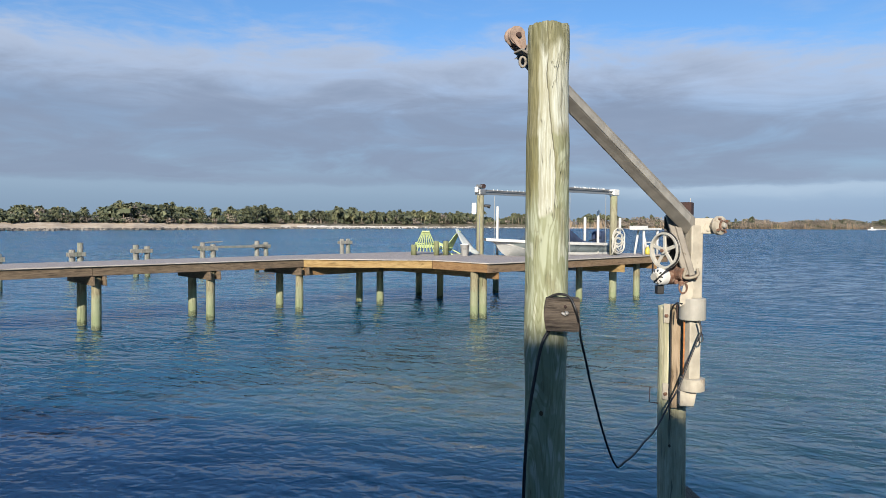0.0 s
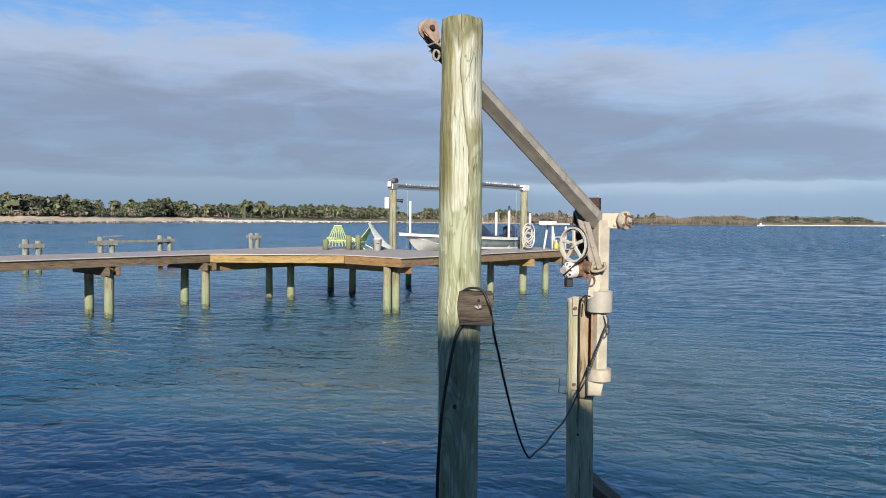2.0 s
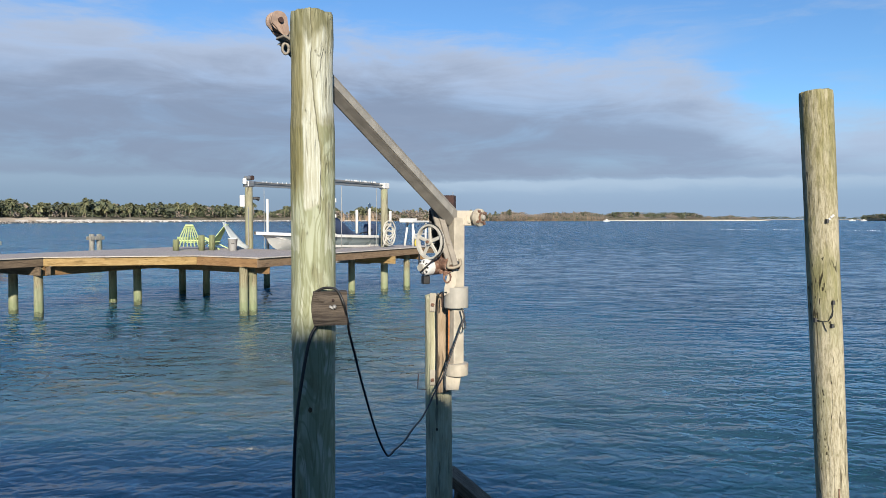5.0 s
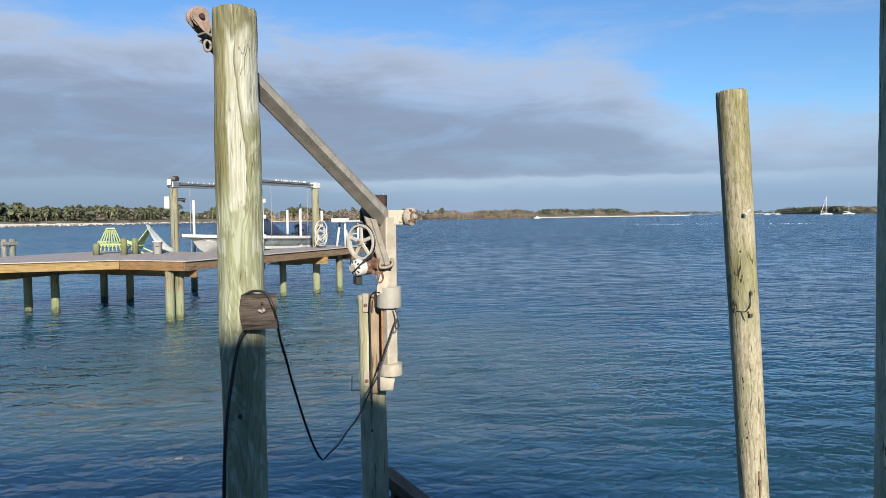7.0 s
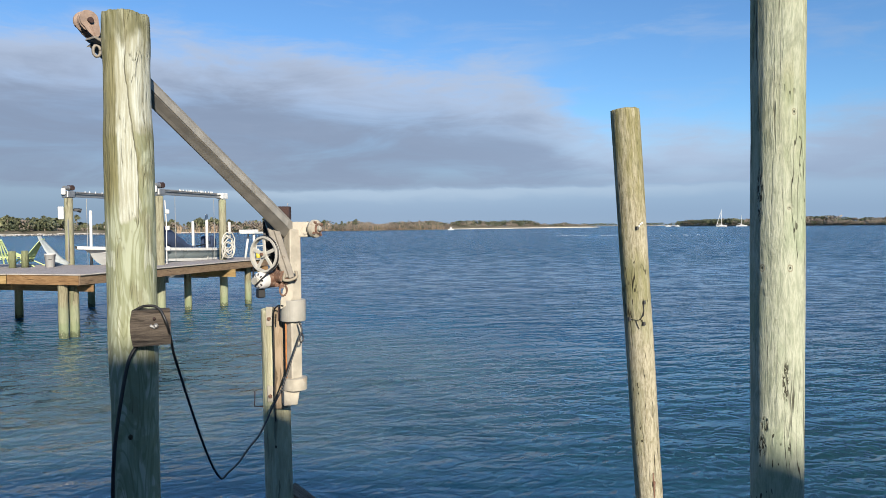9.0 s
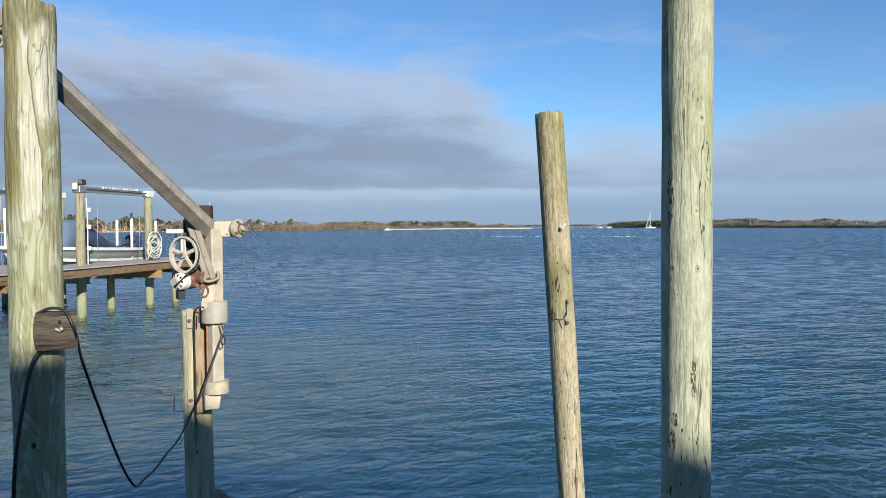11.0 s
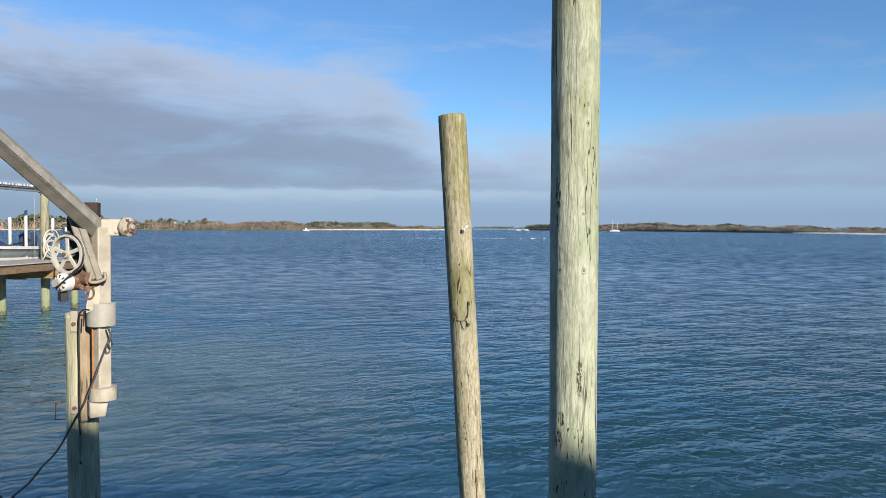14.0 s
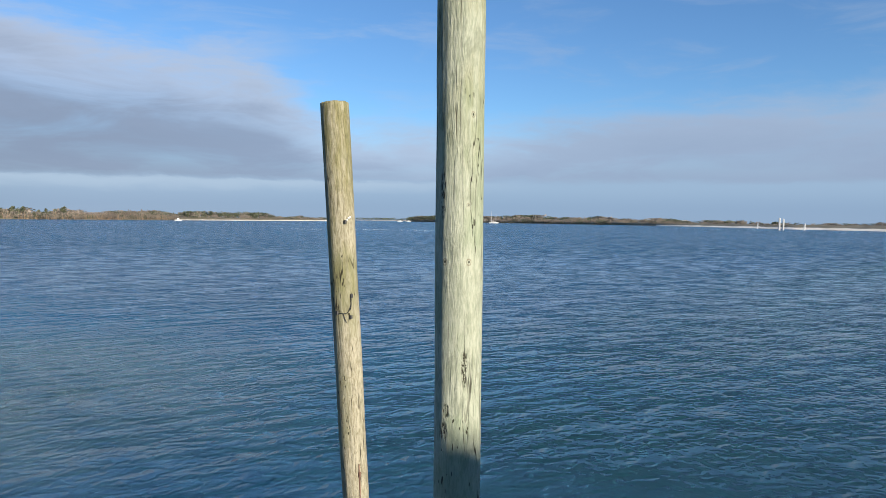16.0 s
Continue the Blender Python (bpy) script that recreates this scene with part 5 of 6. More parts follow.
for k, (x, y, h) in enumerate(((-1.0, 24.35, 0.36), (-0.22, 24.3, 0.50), (0.10, 24.35, 0.50))):
    bm = bmesh.new()
    lathe(bm, [(0.098, 0), (0.096, h - 0.03), (0.082, h)], 16)
    tagged(part("mooring_bollard", bm, BOLLARD, m=Matrix.Translation((x, y, DECK + 0.001)), smooth=True), "short green weathered timber bollard standing on the dock", "bollard", "bollards on the dock")

# fish cleaning table
tx = thing("cleaning_table", "white fish cleaning table at the end of the dock", "table", D(23.28, 13.9, DECK))
plank("top", D(22.68, 13.95, DECK + 0.93), D(23.93, 13.95, DECK + 0.93), 0.6, 0.07, WHITE, tx, bevel=0.015)
plank("back_board", D(22.68, 14.24, DECK + 0.99), D(23.93, 14.24, DECK + 0.99), 0.03, 0.12, WHITE, tx)
for u, v, du in ((22.83, 13.75, 0), (22.88, 14.15, 0.25), (23.78, 13.75, 0), (23.73, 14.15, -0.25)):
    bm = bmesh.new()
    rod(bm, D(u, v, DECK), D(u + du, v, DECK + 0.9), 0.04)
    part("leg", bm, WHITE, tx, smooth=True)
plank("shelf_rail", D(22.83, 13.78, DECK + 0.45), D(23.78, 13.78, DECK + 0.45), 0.04, 0.04, WHITE, tx)
jug = thing("plastic_jug", "white and yellow plastic jug under the table", "jug", D(23.28, 13.85, DECK))
bm = bmesh.new()
lathe(bm, [(0.08, 0), (0.09, 0.02), (0.09, 0.18), (0.04, 0.26), (0.03, 0.30)], 16, Matrix.Translation(D(23.28, 13.85, DECK + 0.002)))
part("body", bm, YELLOW, jug, smooth=True)
bm = bmesh.new()
lathe(bm, [(0.034, 0.29), (0.034, 0.34)], 12, Matrix.Translation(D(23.28, 13.85, DECK)))
part("cap", bm, WHITE, jug)

# ---- davit ----
DC, DR, DA = Vector((2.07, 5.845, 0)), Vector((0.943, -0.332, 0)), Vector((0.332, 0.943, 0))


def F(a, b, z):
    return DC + DR * a + DA * b + Vector((0, 0, z))


DROT = Matrix((DR, DA, Vector((0, 0, 1)))).transposed().to_4x4()


def at(a, b, z, turn=0.0):
    return Matrix.Translation(F(a, b, z)) @ DROT @ Matrix.Rotation(radians(turn), 4, "Z")


davit = thing("davit", "rusty steel boat davit with winch clamped to a pile", "davit", F(0, 0, 1.2))


bm = bmesh.new()
box(bm, (0.108, 0.108, 0.66), None, 0.010, 2)
part("upper_column", bm, CREAM, davit, m=at(0, 0, 2.37, 33))
bm = bmesh.new()
box(bm, (0.104, 0.104, 0.74), None, 0.010, 2)
part("lower_column", bm, CREAM, davit, m=at(0, 0, 1.69, 33))
bm = bmesh.new()
lathe(bm, [(0.085, -0.09), (0.103, -0.09), (0.106, -0.085), (0.106, 0.085), (0.102, 0.09), (0.07, 0.09)], 32)
part("collar", bm, PALEGREY, davit, m=at(0, 0, 2.01), smooth=False)
bm = bmesh.new()
lathe(bm, [(0.08, -0.052), (0.100, -0.052), (0.102, 0.048), (0.07, 0.052)], 32)
part("collar", bm, CREAM, davit, m=at(0.008, 0, 1.385))
bm = bmesh.new()
box(bm, (0.135, 0.12, 0.125), None, 0.006)
for v in bm.verts:
    if v.co.x > 0 and v.co.z < 0:
        v.co.x -= 0.02
part("foot_block", bm, CREAM, davit, m=at(-0.03, 0.01, 1.265, 10))
bm = bmesh.new()
box(bm, (0.012, 0.006, 0.52), None)
part("rust_streak", bm, ORANGE, davit, m=at(-0.062, -0.035, 1.68, 33))
# arm: tapered box beam, lower front slanted, coloured dark for its shaded faces
tipP, elbP = Vector((0.50, 4.50, 3.79)), Vector((2.055, 5.855, 2.70))
m, n = frame_of(elbP, tipP)
bm = bmesh.new()
ends = []
for t in (0.0, 1.0):
    w, zt, zb = 0.040 - 0.006 * t, 0.050 + 0.004 * t, -0.083 + 0.036 * t
    zm = zt - 0.66 * (zt - zb)
    ends.append([bm.verts.new((n * (t - 0.5), y, z)) for y, z in ((-w, zt), (w, zt), (w, zm), (w - 0.070, zb), (-w, zb))])
bm.faces.new(ends[0]), bm.faces.new(ends[1][::-1])
for k in range(5):
    bm.faces.new((ends[0][k], ends[1][k], ends[1][(k + 1) % 5], ends[0][(k + 1) % 5]))
bmesh.ops.recalc_face_normals(bm, faces=bm.faces)
bmesh.ops.bevel(bm, geom=list(bm.edges), offset=0.005, segments=1, affect="EDGES")
arm = part("arm", bm, ARMDARK, davit, m=m)
# thin paler strip; the light on the arm's front is put in its colour
bm = bmesh.new()
box(bm, (n - 0.16, 0.012, 0.056), Matrix.Translation((0.03, 0, 0)), 0.003)
for v in bm.verts:
    t = v.co.x / n + 0.5
    v.co.z = v.co.z * (1.05 - 0.2 * t) - 0.008 + 0.020 * t
    v.co.y += 0.040 - 0.006 * t
part("arm_rib", bm, ARM, davit, "paler strip laid on for the arm's lit face", m=m)
# brace: pair of bars
for k in (-1, 1):
    plank("brace", F(-0.178 + 0.023 * k, -0.085, 2.79), F(-0.030 + 0.024 * k, -0.09, 2.29), 0.05, 0.032, BRACE, davit, up=(0, -1, 0))
bm = bmesh.new()
pl = [(-0.235, 2.775), (-0.07, 2.68), (-0.04, 2.36), (-0.13, 2.26), (-0.235, 2.56)]
fr = [bm.verts.new(F(a, 0.0, z)) for a, z in pl]
bk = [bm.verts.new(F(a, 0.02, z)) for a, z in pl]
bm.faces.new(fr), bm.faces.new(bk[::-1])
for k in range(5):
    bm.faces.new((fr[k], bk[k], bk[(k + 1) % 5], fr[(k + 1) % 5]))
bmesh.ops.recalc_face_normals(bm, faces=bm.faces)
part("belt_guard", bm, BLACK, davit)
# big pulley
wheel = bmesh.new()
lathe(wheel, [(0.133, -0.02), (0.150, -0.02), (0.150, -0.008), (0.143, 0.0), (0.150, 0.008), (0.150, 0.02), (0.133, 0.02), (0.133, -0.02)], 40, None, False)
for k in range(5):
    a = k * 1.2566 + 0.35
    d = Vector((math.cos(a), math.sin(a), 0))
    mm, nn = frame_of(d * 0.02, d * 0.132)
    box(wheel, (nn, 0.030, 0.012), mm, 0.003)
lathe(wheel, [(0.028, -0.028), (0.028, 0.028)], 16)
WM = Matrix.Translation(F(-0.222, -0.10, 2.492)) @ DROT @ Matrix.Rotation(radians(-41), 4, "Z") @ Matrix.Rotation(radians(90), 4, "X")
wob = part("belt_pulley", wheel, CAST, davit, "pale five spoked cast pulley", WM)
hub = bmesh.new()
lathe(hub, [(0.013, -0.05), (0.013, 0.045)], 12)
part("hub_bolt", hub, RUST, wob, m=WM)
# motor
MM = Matrix.Translation(F(-0.235, -0.07, 2.275)) @ DROT @ Matrix.Rotation(radians(-41), 4, "Z") @ Matrix.Rotation(radians(90), 4, "X")
mot = bmesh.new()
lathe(mot, [(0.026, 0.075), (0.052, 0.072), (0.068, 0.055), (0.072, 0.03), (0.072, -0.01)], 28)
mo = part("winch_motor", mot, WHITE, davit, "white motor end bell with vents", MM)
mot = bmesh.new()
lathe(mot, [(0.069, -0.01), (0.069, -0.15), (0.055, -0.17)], 24)
part("motor_body", mot, RUST, mo, m=MM)
for k in range(9):
    a = k * 0.698
    q = bmesh.new()
    box(q, (0.024, 0.014, 0.012), None, 0.003)
    part("vent", q, BLACK, mo, m=MM @ Matrix.Rotation(a, 4, "Z") @ Matrix.Translation((0.049, 0, 0.068)))
q = bmesh.new()
lathe(q, [(0.028, 0.08), (0.030, 0.085), (0.024, 0.095), (0.030, 0.111), (0.028, 0.11)], 18)
part("drive_pulley", q, PALEGREY, mo, m=MM)
q = bmesh.new()
c0, c1 = WM.translation, MM @ Vector((0, 0, 0.095))
ux, uz = WM.to_3x3() @ Vector((1, 0, 0)), WM.to_3x3() @ Vector((0, 1, 0))
belt = [c0 + (ux * math.cos(a) + uz * math.sin(a)) * 0.152 for a in (math.radians(-33 + 246 * k / 24) for k in range(25))]
belt += [c1 + (ux * math.cos(a) + uz * math.sin(a)) * 0.031 for a in (math.radians(213 + 114 * k / 8) for k in range(9))]
tube(q, belt + [belt[0]], 0.007, 6)
part("drive_belt", q, BLACK, davit)
q = bmesh.new()
box(q, (0.06, 0.07, 0.075), None, 0.006)
part("capacitor_box", q, BLACK, davit, m=at(-0.262, -0.05, 2.165, 20))
# winch gear and rusty bits
q = bmesh.new()
rod(q, F(-0.12, -0.02, 2.30), F(-0.06, -0.1, 2.30), 0.055, seg=20)
rod(q, F(-0.15, 0.03, 2.26), F(-0.02, 0.03, 2.26), 0.035, seg=14)
box(q, (0.10, 0.08, 0.13), at(-0.115, 0.03, 2.33), 0.008)
part("gearbox", q, RUST, davit, "heavily rusted winch gearbox")
q = bmesh.new()
tube(q, curve_pts([F(-0.06, -0.12, 2.33), F(-0.07, -0.14, 2.28), F(-0.02, -0.15, 2.275), F(0.035, -0.13, 2.30), F(0.03, -0.12, 2.35)], 6), 0.013, 8)
part("hook", q, TANSTEEL, davit, smooth=True)
q = bmesh.new()
tube(q, [F(-0.075 + 0.03 * math.cos(a), -0.10, 2.19 + 0.045 * math.sin(a)) for a in (k * 0.5236 for k in range(13))], 0.008, 6)
part("chain_ring", q, RUST, davit)
for a, z, s in ((-0.13, 2.235, 0.02), (-0.09, 2.225, 0.024), (-0.05, 2.25, 0.018), (0.02, 2.27, 0.012)):
    q = bmesh.new()
    lathe(q, [(s, -0.02), (s, 0.015), (s * 0.6, 0.022)], 8)
    part("bolt", q, RUST, davit, m=at(a, -0.09, z) @ Matrix.Rotation(radians(90), 4, "X"))
q = bmesh.new()
pl = [(-0.10, 2.10), (-0.055, 2.27), (0.0, 2.27), (0.0, 2.12), (-0.05, 2.06), (-0.10, 2.03)]
fr = [q.verts.new(F(a, -0.09, z)) for a, z in pl]
bk = [q.verts.new(F(a, -0.06, z)) for a, z in pl]
q.faces.new(fr), q.faces.new(bk[::-1])
for k in range(6):
    q.faces.new((fr[k], bk[k], bk[(k + 1) % 6], fr[(k + 1) % 6]))
bmesh.ops.recalc_face_normals(q, faces=q.faces)
part("gusset", q, CREAM, davit)
plank("clamp_pin", F(-0.115, -0.1, 2.05), F(-0.12, -0.1, 1.93), 0.012, 0.012, DARKRUST, davit)
# bracket and bearing behind the elbow
q = bmesh.new()
box(q, (0.16, 0.03, 0.13), None, 0.006)
lathe(q, [(0.014, -0.02), (0.014, 0.02)], 12, Matrix.Translation((0.03, -0.012, -0.03)) @ Matrix.Rotation(radians(90), 4, "X"))
part("end_bracket", q, CREAM, davit, m=at(0.08, -0.01, 2.695, 6))
BM_ = at(0.185, -0.03, 2.70, 52) @ Matrix.Rotation(radians(90), 4, "X")
q = bmesh.new()
lathe(q, [(0.04, 0.045), (0.052, 0.04), (0.075, 0.03), (0.078, 0.0), (0.06, -0.03)], 28)
bear = part("bearing_flange", q, CREAM, davit, m=BM_)
q = bmesh.new()
lathe(q, [(0.047, 0.02), (0.047, 0.052), (0.036, 0.056), (0.03, 0.03)], 24)
part("bearing_race", q, RUST, bear, m=BM_)
q = bmesh.new()
lathe(q, [(0.022, 0.02), (0.022, 0.066), (0.014, 0.072)], 18)
part("shaft_end", q, PALEGREY, bear, m=BM_)
for k in range(4):
    q = bmesh.new()
    lathe(q, [(0.012, 0.03), (0.012, 0.05), (0.006, 0.054)], 6)
    part("bolt", q, RUST, bear, m=BM_ @ Matrix.Rotation(k * 1.571 + 0.6, 4, "Z") @ Matrix.Translation((0.064, 0, 0)))
q = bmesh.new()
box(q, (0.10, 0.09, 0.115), None, 0.006)
part("counter_plate", q, DARKRUST, davit, "dark rusted box on the arm", at(-0.062, 0.07, 2.835, -15))
q = bmesh.new()
lathe(q, [(0.003, 0.06), (0.003, 0.09)], 6)
part("pin", q, GALV, davit, m=at(-0.03, 0.06, 2.835))

# pulley block at the arm's end
PR, PA = Vector((0.995, -0.104, 0)), Vector((0.104, 0.995, 0))
PROT = Matrix((PR, PA, Vector((0, 0, 1)))).transposed().to_4x4() @ Matrix.Rotation(radians(30), 4, "Z")
PC = Vector((0.445, 4.47, 3.875))
block = thing("pulley_block", "rusty double sheave pulley block at the davit arm's end", "pulley", PC)
for y in (-0.035, 0.035):
    q = bmesh.new()
    for k in range(20):
        a = 2 * math.pi * k / 20
        r = 0.055 if math.sin(a) > -0.3 else 0.05
        q.verts.new((r * math.cos(a) * (0.9 if math.sin(a) < 0 else 1), 0, r * math.sin(a) * (1.0 if math.sin(a) > 0 else 1.9)))
    f0 = q.faces.new(q.verts)
    ex = bmesh.ops.extrude_face_region(q, geom=[f0])
    bmesh.ops.translate(q, vec=(0, 0.008, 0), verts=[v for v in ex["geom"] if isinstance(v, bmesh.types.BMVert)])
    bmesh.ops.recalc_face_normals(q, faces=q.faces)
    part("cheek_plate", q, PALERUST, block, m=Matrix.Translation(PC) @ PROT @ Matrix.Rotation(radians(-28), 4, "Y") @ Matrix.Translation((0, y, 0)))
PM = Matrix.Translation(PC) @ PROT @ Matrix.Rotation(radians(-28), 4, "Y")
q = bmesh.new()
lathe(q, [(0.045, -0.026), (0.058, -0.024), (0.048, -0.012), (0.048, 0.012), (0.058, 0.024), (0.045, 0.026)], 24, PM @ Matrix.Rotation(radians(90), 4, "X"))
part("sheave", q, PALERUST, block)
q = bmesh.new()
lathe(q, [(0.016, -0.05), (0.016, 0.05)], 12, PM @ Matrix.Rotation(radians(90), 4, "X"))
part("axle", q, DARKRUST, block)
q = bmesh.new()
box(q, (0.085, 0.10, 0.016), None, 0.003)
part("swivel_plate", q, BRACE, block, m=Matrix.Translation(PC + PR * 0.05 + Vector((0, 0, -0.111))) @ PROT @ Matrix.Rotation(radians(22), 4, "Y"))
q = bmesh.new()
cc = PC + PR * 0.048 + Vector((0, 0, -0.16))
tube(q, [cc + PR * (0.019 * math.cos(a)) + Vector((0, 0, 0.032 * math.sin(a))) for a in (k * 0.5236 for k in range(13))], 0.009, 8)
part("shackle", q, BRACE, block, smooth=True)

# ---- timber and fittings on the short pile ----
plank("backing_board", F(-0.112, 0.118, 1.145), F(-0.118, 0.118, 2.03), 0.04, 0.105, PALEBOARD, None, bevel=0.004, up=(1, 0, 0))
bb = bpy.data.objects["backing_board"]
tagged(bb, "tan pine board fixed along the short pile", "board")
for z, h in ((1.945, 0.165), (1.27, 0.14)):
    pt = thing("strap_plate", "rust stained metal plate bolted to the pile", "metal plate", F(-0.20, 0.15, z), "plates on the short pile")
    q = bmesh.new()
    box(q, (0.055, 0.012, h), None, 0.002)
    part("plate", q, CREAM, pt, m=at(-0.205, 0.142, z, -24))
    q = bmesh.new()
    lathe(q, [(0.017, -0.008), (0.017, 0.012), (0.010, 0.018)], 8)
    part("bolt", q, RUST, pt, m=at(-0.205, 0.136, z - 0.02, -24) @ Matrix.Rotation(radians(90), 4, "X"))


def cord(name, keys, r, label, n=10):
    q = bmesh.new()
    tube(q, curve_pts(keys, n), r * 0.8, 8)
    return tagged(part(name, q, BLACK, smooth=True), label, "cable")


cord("power_cable", [(0.60, 4.06, 2.275), (0.655, 4.03, 2.302), (0.715, 3.995, 2.292), (0.748, 3.96, 2.22), (0.775, 4.0, 2.13), (0.80, 4.06, 2.03), (0.855, 4.16, 1.87), (0.92, 4.35, 1.714), (1.055, 4.63, 1.364), (1.15, 4.79, 1.14), (1.225, 4.91, 1.01), (1.262, 4.95, 0.995), (1.30, 4.99, 1.01), (1.40, 5.10, 1.03), (1.511, 5.236, 1.08), (1.62, 5.37, 1.115), (1.714, 5.488, 1.18), (1.80, 5.57, 1.28), (1.893, 5.63, 1.40), (1.99, 5.655, 1.63), (2.06, 5.67, 1.80), (2.085, 5.675, 1.86), (2.07, 5.70, 1.93)], 0.0092, "black electric cable hanging slack between two piles")
cord("cable_tail", [(0.62, 4.05, 2.10), (0.575, 4.03, 2.03), (0.54, 4.02, 1.884), (0.495, 4.02, 1.589), (0.478, 4.03, 1.30), (0.474, 4.05, 1.0), (0.47, 4.06, 0.3), (0.46, 4.08, -0.2)], 0.012, "black cable running down the tall pile")
cord("control_wire", [tuple(F(-0.08, -0.105, 2.06)), tuple(F(-0.13, -0.04, 2.05)), tuple(F(-0.168, 0.07, 1.95)), tuple(F(-0.168, 0.085, 1.565)), tuple(F(-0.171, 0.085, 1.255)), tuple(F(-0.165, 0.09, 1.04))], 0.0075, "black wire stapled down the short pile")
cord("cable_loop", [(2.085, 5.66, 1.83), (2.06, 5.65, 1.80), (2.065, 5.65, 1.76), (2.09, 5.655, 1.78), (2.085, 5.66, 1.83)], 0.007, "small knot of black cable")
q = bmesh.new()
tube(q, [F(-0.33, 0.05, 1.32), F(-0.335, 0.05, 1.19), F(-0.26, 0.05, 1.185)], 0.005, 6)
tagged(part("bent_rod", q, DARKRUST), "thin bent rusty rod on the short pile", "rod")

# block on the tall pile
blk = thing("mooring_block", "dark weathered wooden block bolted on the tall pile", "wooden block", (0.68, 4.03, 2.1))
BMX = Matrix.Translation((0.672, 4.045, 2.188)) @ Matrix.Rotation(radians(-6), 4, "Z")
vs, fs = [], []
nx, nz = 10, 8
for side in (0, 1):
    for i in range(nx + 1):
        for k in range(nz + 1):
            x = -0.09 + 0.198 * i / nx
            z = -0.093 + 0.186 * k / nz
            bulge = 0.012 * math.sin(k / nz * math.pi) if i == 0 else 0.0
            y = -0.05 if side == 0 else 0.05
            vs.append((x + (0.012 if i == 0 else 0) - bulge, y + 0.004 * noise.noise((x * 8, z * 40, side)), z))
row = (nx + 1) * (nz + 1)
idx = lambda s, i, k: s * row + i * (nz + 1) + k
for i in range(nx):
    for k in range(nz):
        fs.append((idx(0, i, k), idx(0, i + 1, k), idx(0, i + 1, k + 1), idx(0, i, k + 1)))
        fs.append((idx(1, i, k), idx(1, i, k + 1), idx(1, i + 1, k + 1), idx(1, i + 1, k)))
for k in range(nz):
    fs.append((idx(0, 0, k), idx(0, 0, k + 1), idx(1, 0, k + 1), idx(1, 0, k)))
    fs.append((idx(0, nx, k), idx(1, nx, k), idx(1, nx, k + 1), idx(0, nx, k + 1)))
for i in range(nx):
    fs.append((idx(0, i, nz), idx(0, i + 1, nz), idx(1, i + 1, nz), idx(1, i, nz)))
    fs.append((idx(0, i, 0), idx(1, i, 0), idx(1, i + 1, 0), idx(0, i + 1, 0)))
body = sheet("body", vs, fs, BLOCKWOOD, blk, False)
body.matrix_basis = blk.matrix_basis.inverted() @ BMX
for x, z, s in ((0.035, 0.012, 0.013), (0.028, 0.05, 0.008)):
    q = bmesh.new()
    lathe(q, [(s, -0.01), (s, 0.014), (s * 0.5, 0.02)], 6)
    part("bolt", q, GALV if s > 0.01 else DARKRUST, blk, m=BMX @ Matrix.Translation((x, -0.05, z)) @ Matrix.Rotation(radians(90), 4, "X"))
q = bmesh.new()
box(q, (0.032, 0.012, 0.014), None, 0.003)
part("cleat", q, GALV, blk, m=BMX @ Matrix.Translation((0.02, -0.058, 0.008)) @ Matrix.Rotation(0.5, 4, "Y"))

# sunken bunk rail beside the short pile
bunk = thing("bunk_rail", "weathered grey carpeted bunk rail rising from the water", "rail", (2.3, 6.0, -0.5))
plank("rail", (2.24, 6.55, 0.20), (2.50, 5.50, 0.02), 0.14, 0.12, GREYWOOD, bunk)
plank("prop", (2.27, 6.3, -0.9), (2.27, 6.3, 0.11), 0.08, 0.08, GREYWOOD, bunk)

# fittings on the leaning pile
def on_pile(ax0, ax1, z, ang, r):
    """A place on a leaning pile's face: height, angle clockwise from +y, and distance from the axis."""
    t = (z - ax0[2]) / (ax1[2] - ax0[2])
    c = Vector(ax0).lerp(Vector(ax1), t)
    return c + Vector((math.sin(radians(ang)) * r, math.cos(radians(ang)) * r, 0))


TP = ((4.657, 4.144, -1.2), (4.447, 4.348, 3.66))
q = bmesh.new()
f = lambda da, z, r=0.117: on_pile(*TP, z, 225 + da, r)
tube(q, curve_pts([f(-30, 2.08), f(-24, 2.06, 0.12), f(-24, 1.98), f(-18, 1.95)], 4), 0.0042, 6)
tube(q, curve_pts([f(-24, 2.0), f(-8, 1.93), f(22, 1.925), f(34, 1.93)], 4), 0.0036, 6)
tube(q, curve_pts([f(10, 1.925), f(4, 1.88), f(-2, 1.85)], 4), 0.0036, 6)
for da, z in ((-28, 2.075), (36, 1.935), (-20, 1.90)):
    lathe(q, [(0.015, -0.02), (0.013, 0.01)], 8, Matrix.Translation(f(da, z)))
tagged(part("wire_hook", q, BLACK), "black wire and nails on the leaning pile", "wire")
q = bmesh.new()
for da, dz in ((-34, 0.01), (-26, -0.006), (-42, 0.02)):
    lathe(q, [(0.007, -0.008), (0.010, 0.0), (0.005, 0.010)], 8, Matrix.Translation(f(da, 2.70 + dz)))
tagged(part("cleat_nails", q, WHITE), "white plastic cable clips on the leaning pile", "clip")
q = bmesh.new()
lathe(q, [(0.014, -0.014), (0.012, 0.014)], 8, Matrix.Translation(f(-18, 2.68)))
tagged(part("nail", q, BLACK), "black nail head on the leaning pile", "nail")
q = bmesh.new()
tube(q, [f(-22, 0.66, 0.111), f(-21, 0.5, 0.111), f(-20, 0.3, 0.110)], 0.006, 6)
lathe(q, [(0.012, -0.02), (0.012, 0.02)], 8, Matrix.Translation(f(-22, 0.57, 0.114)))
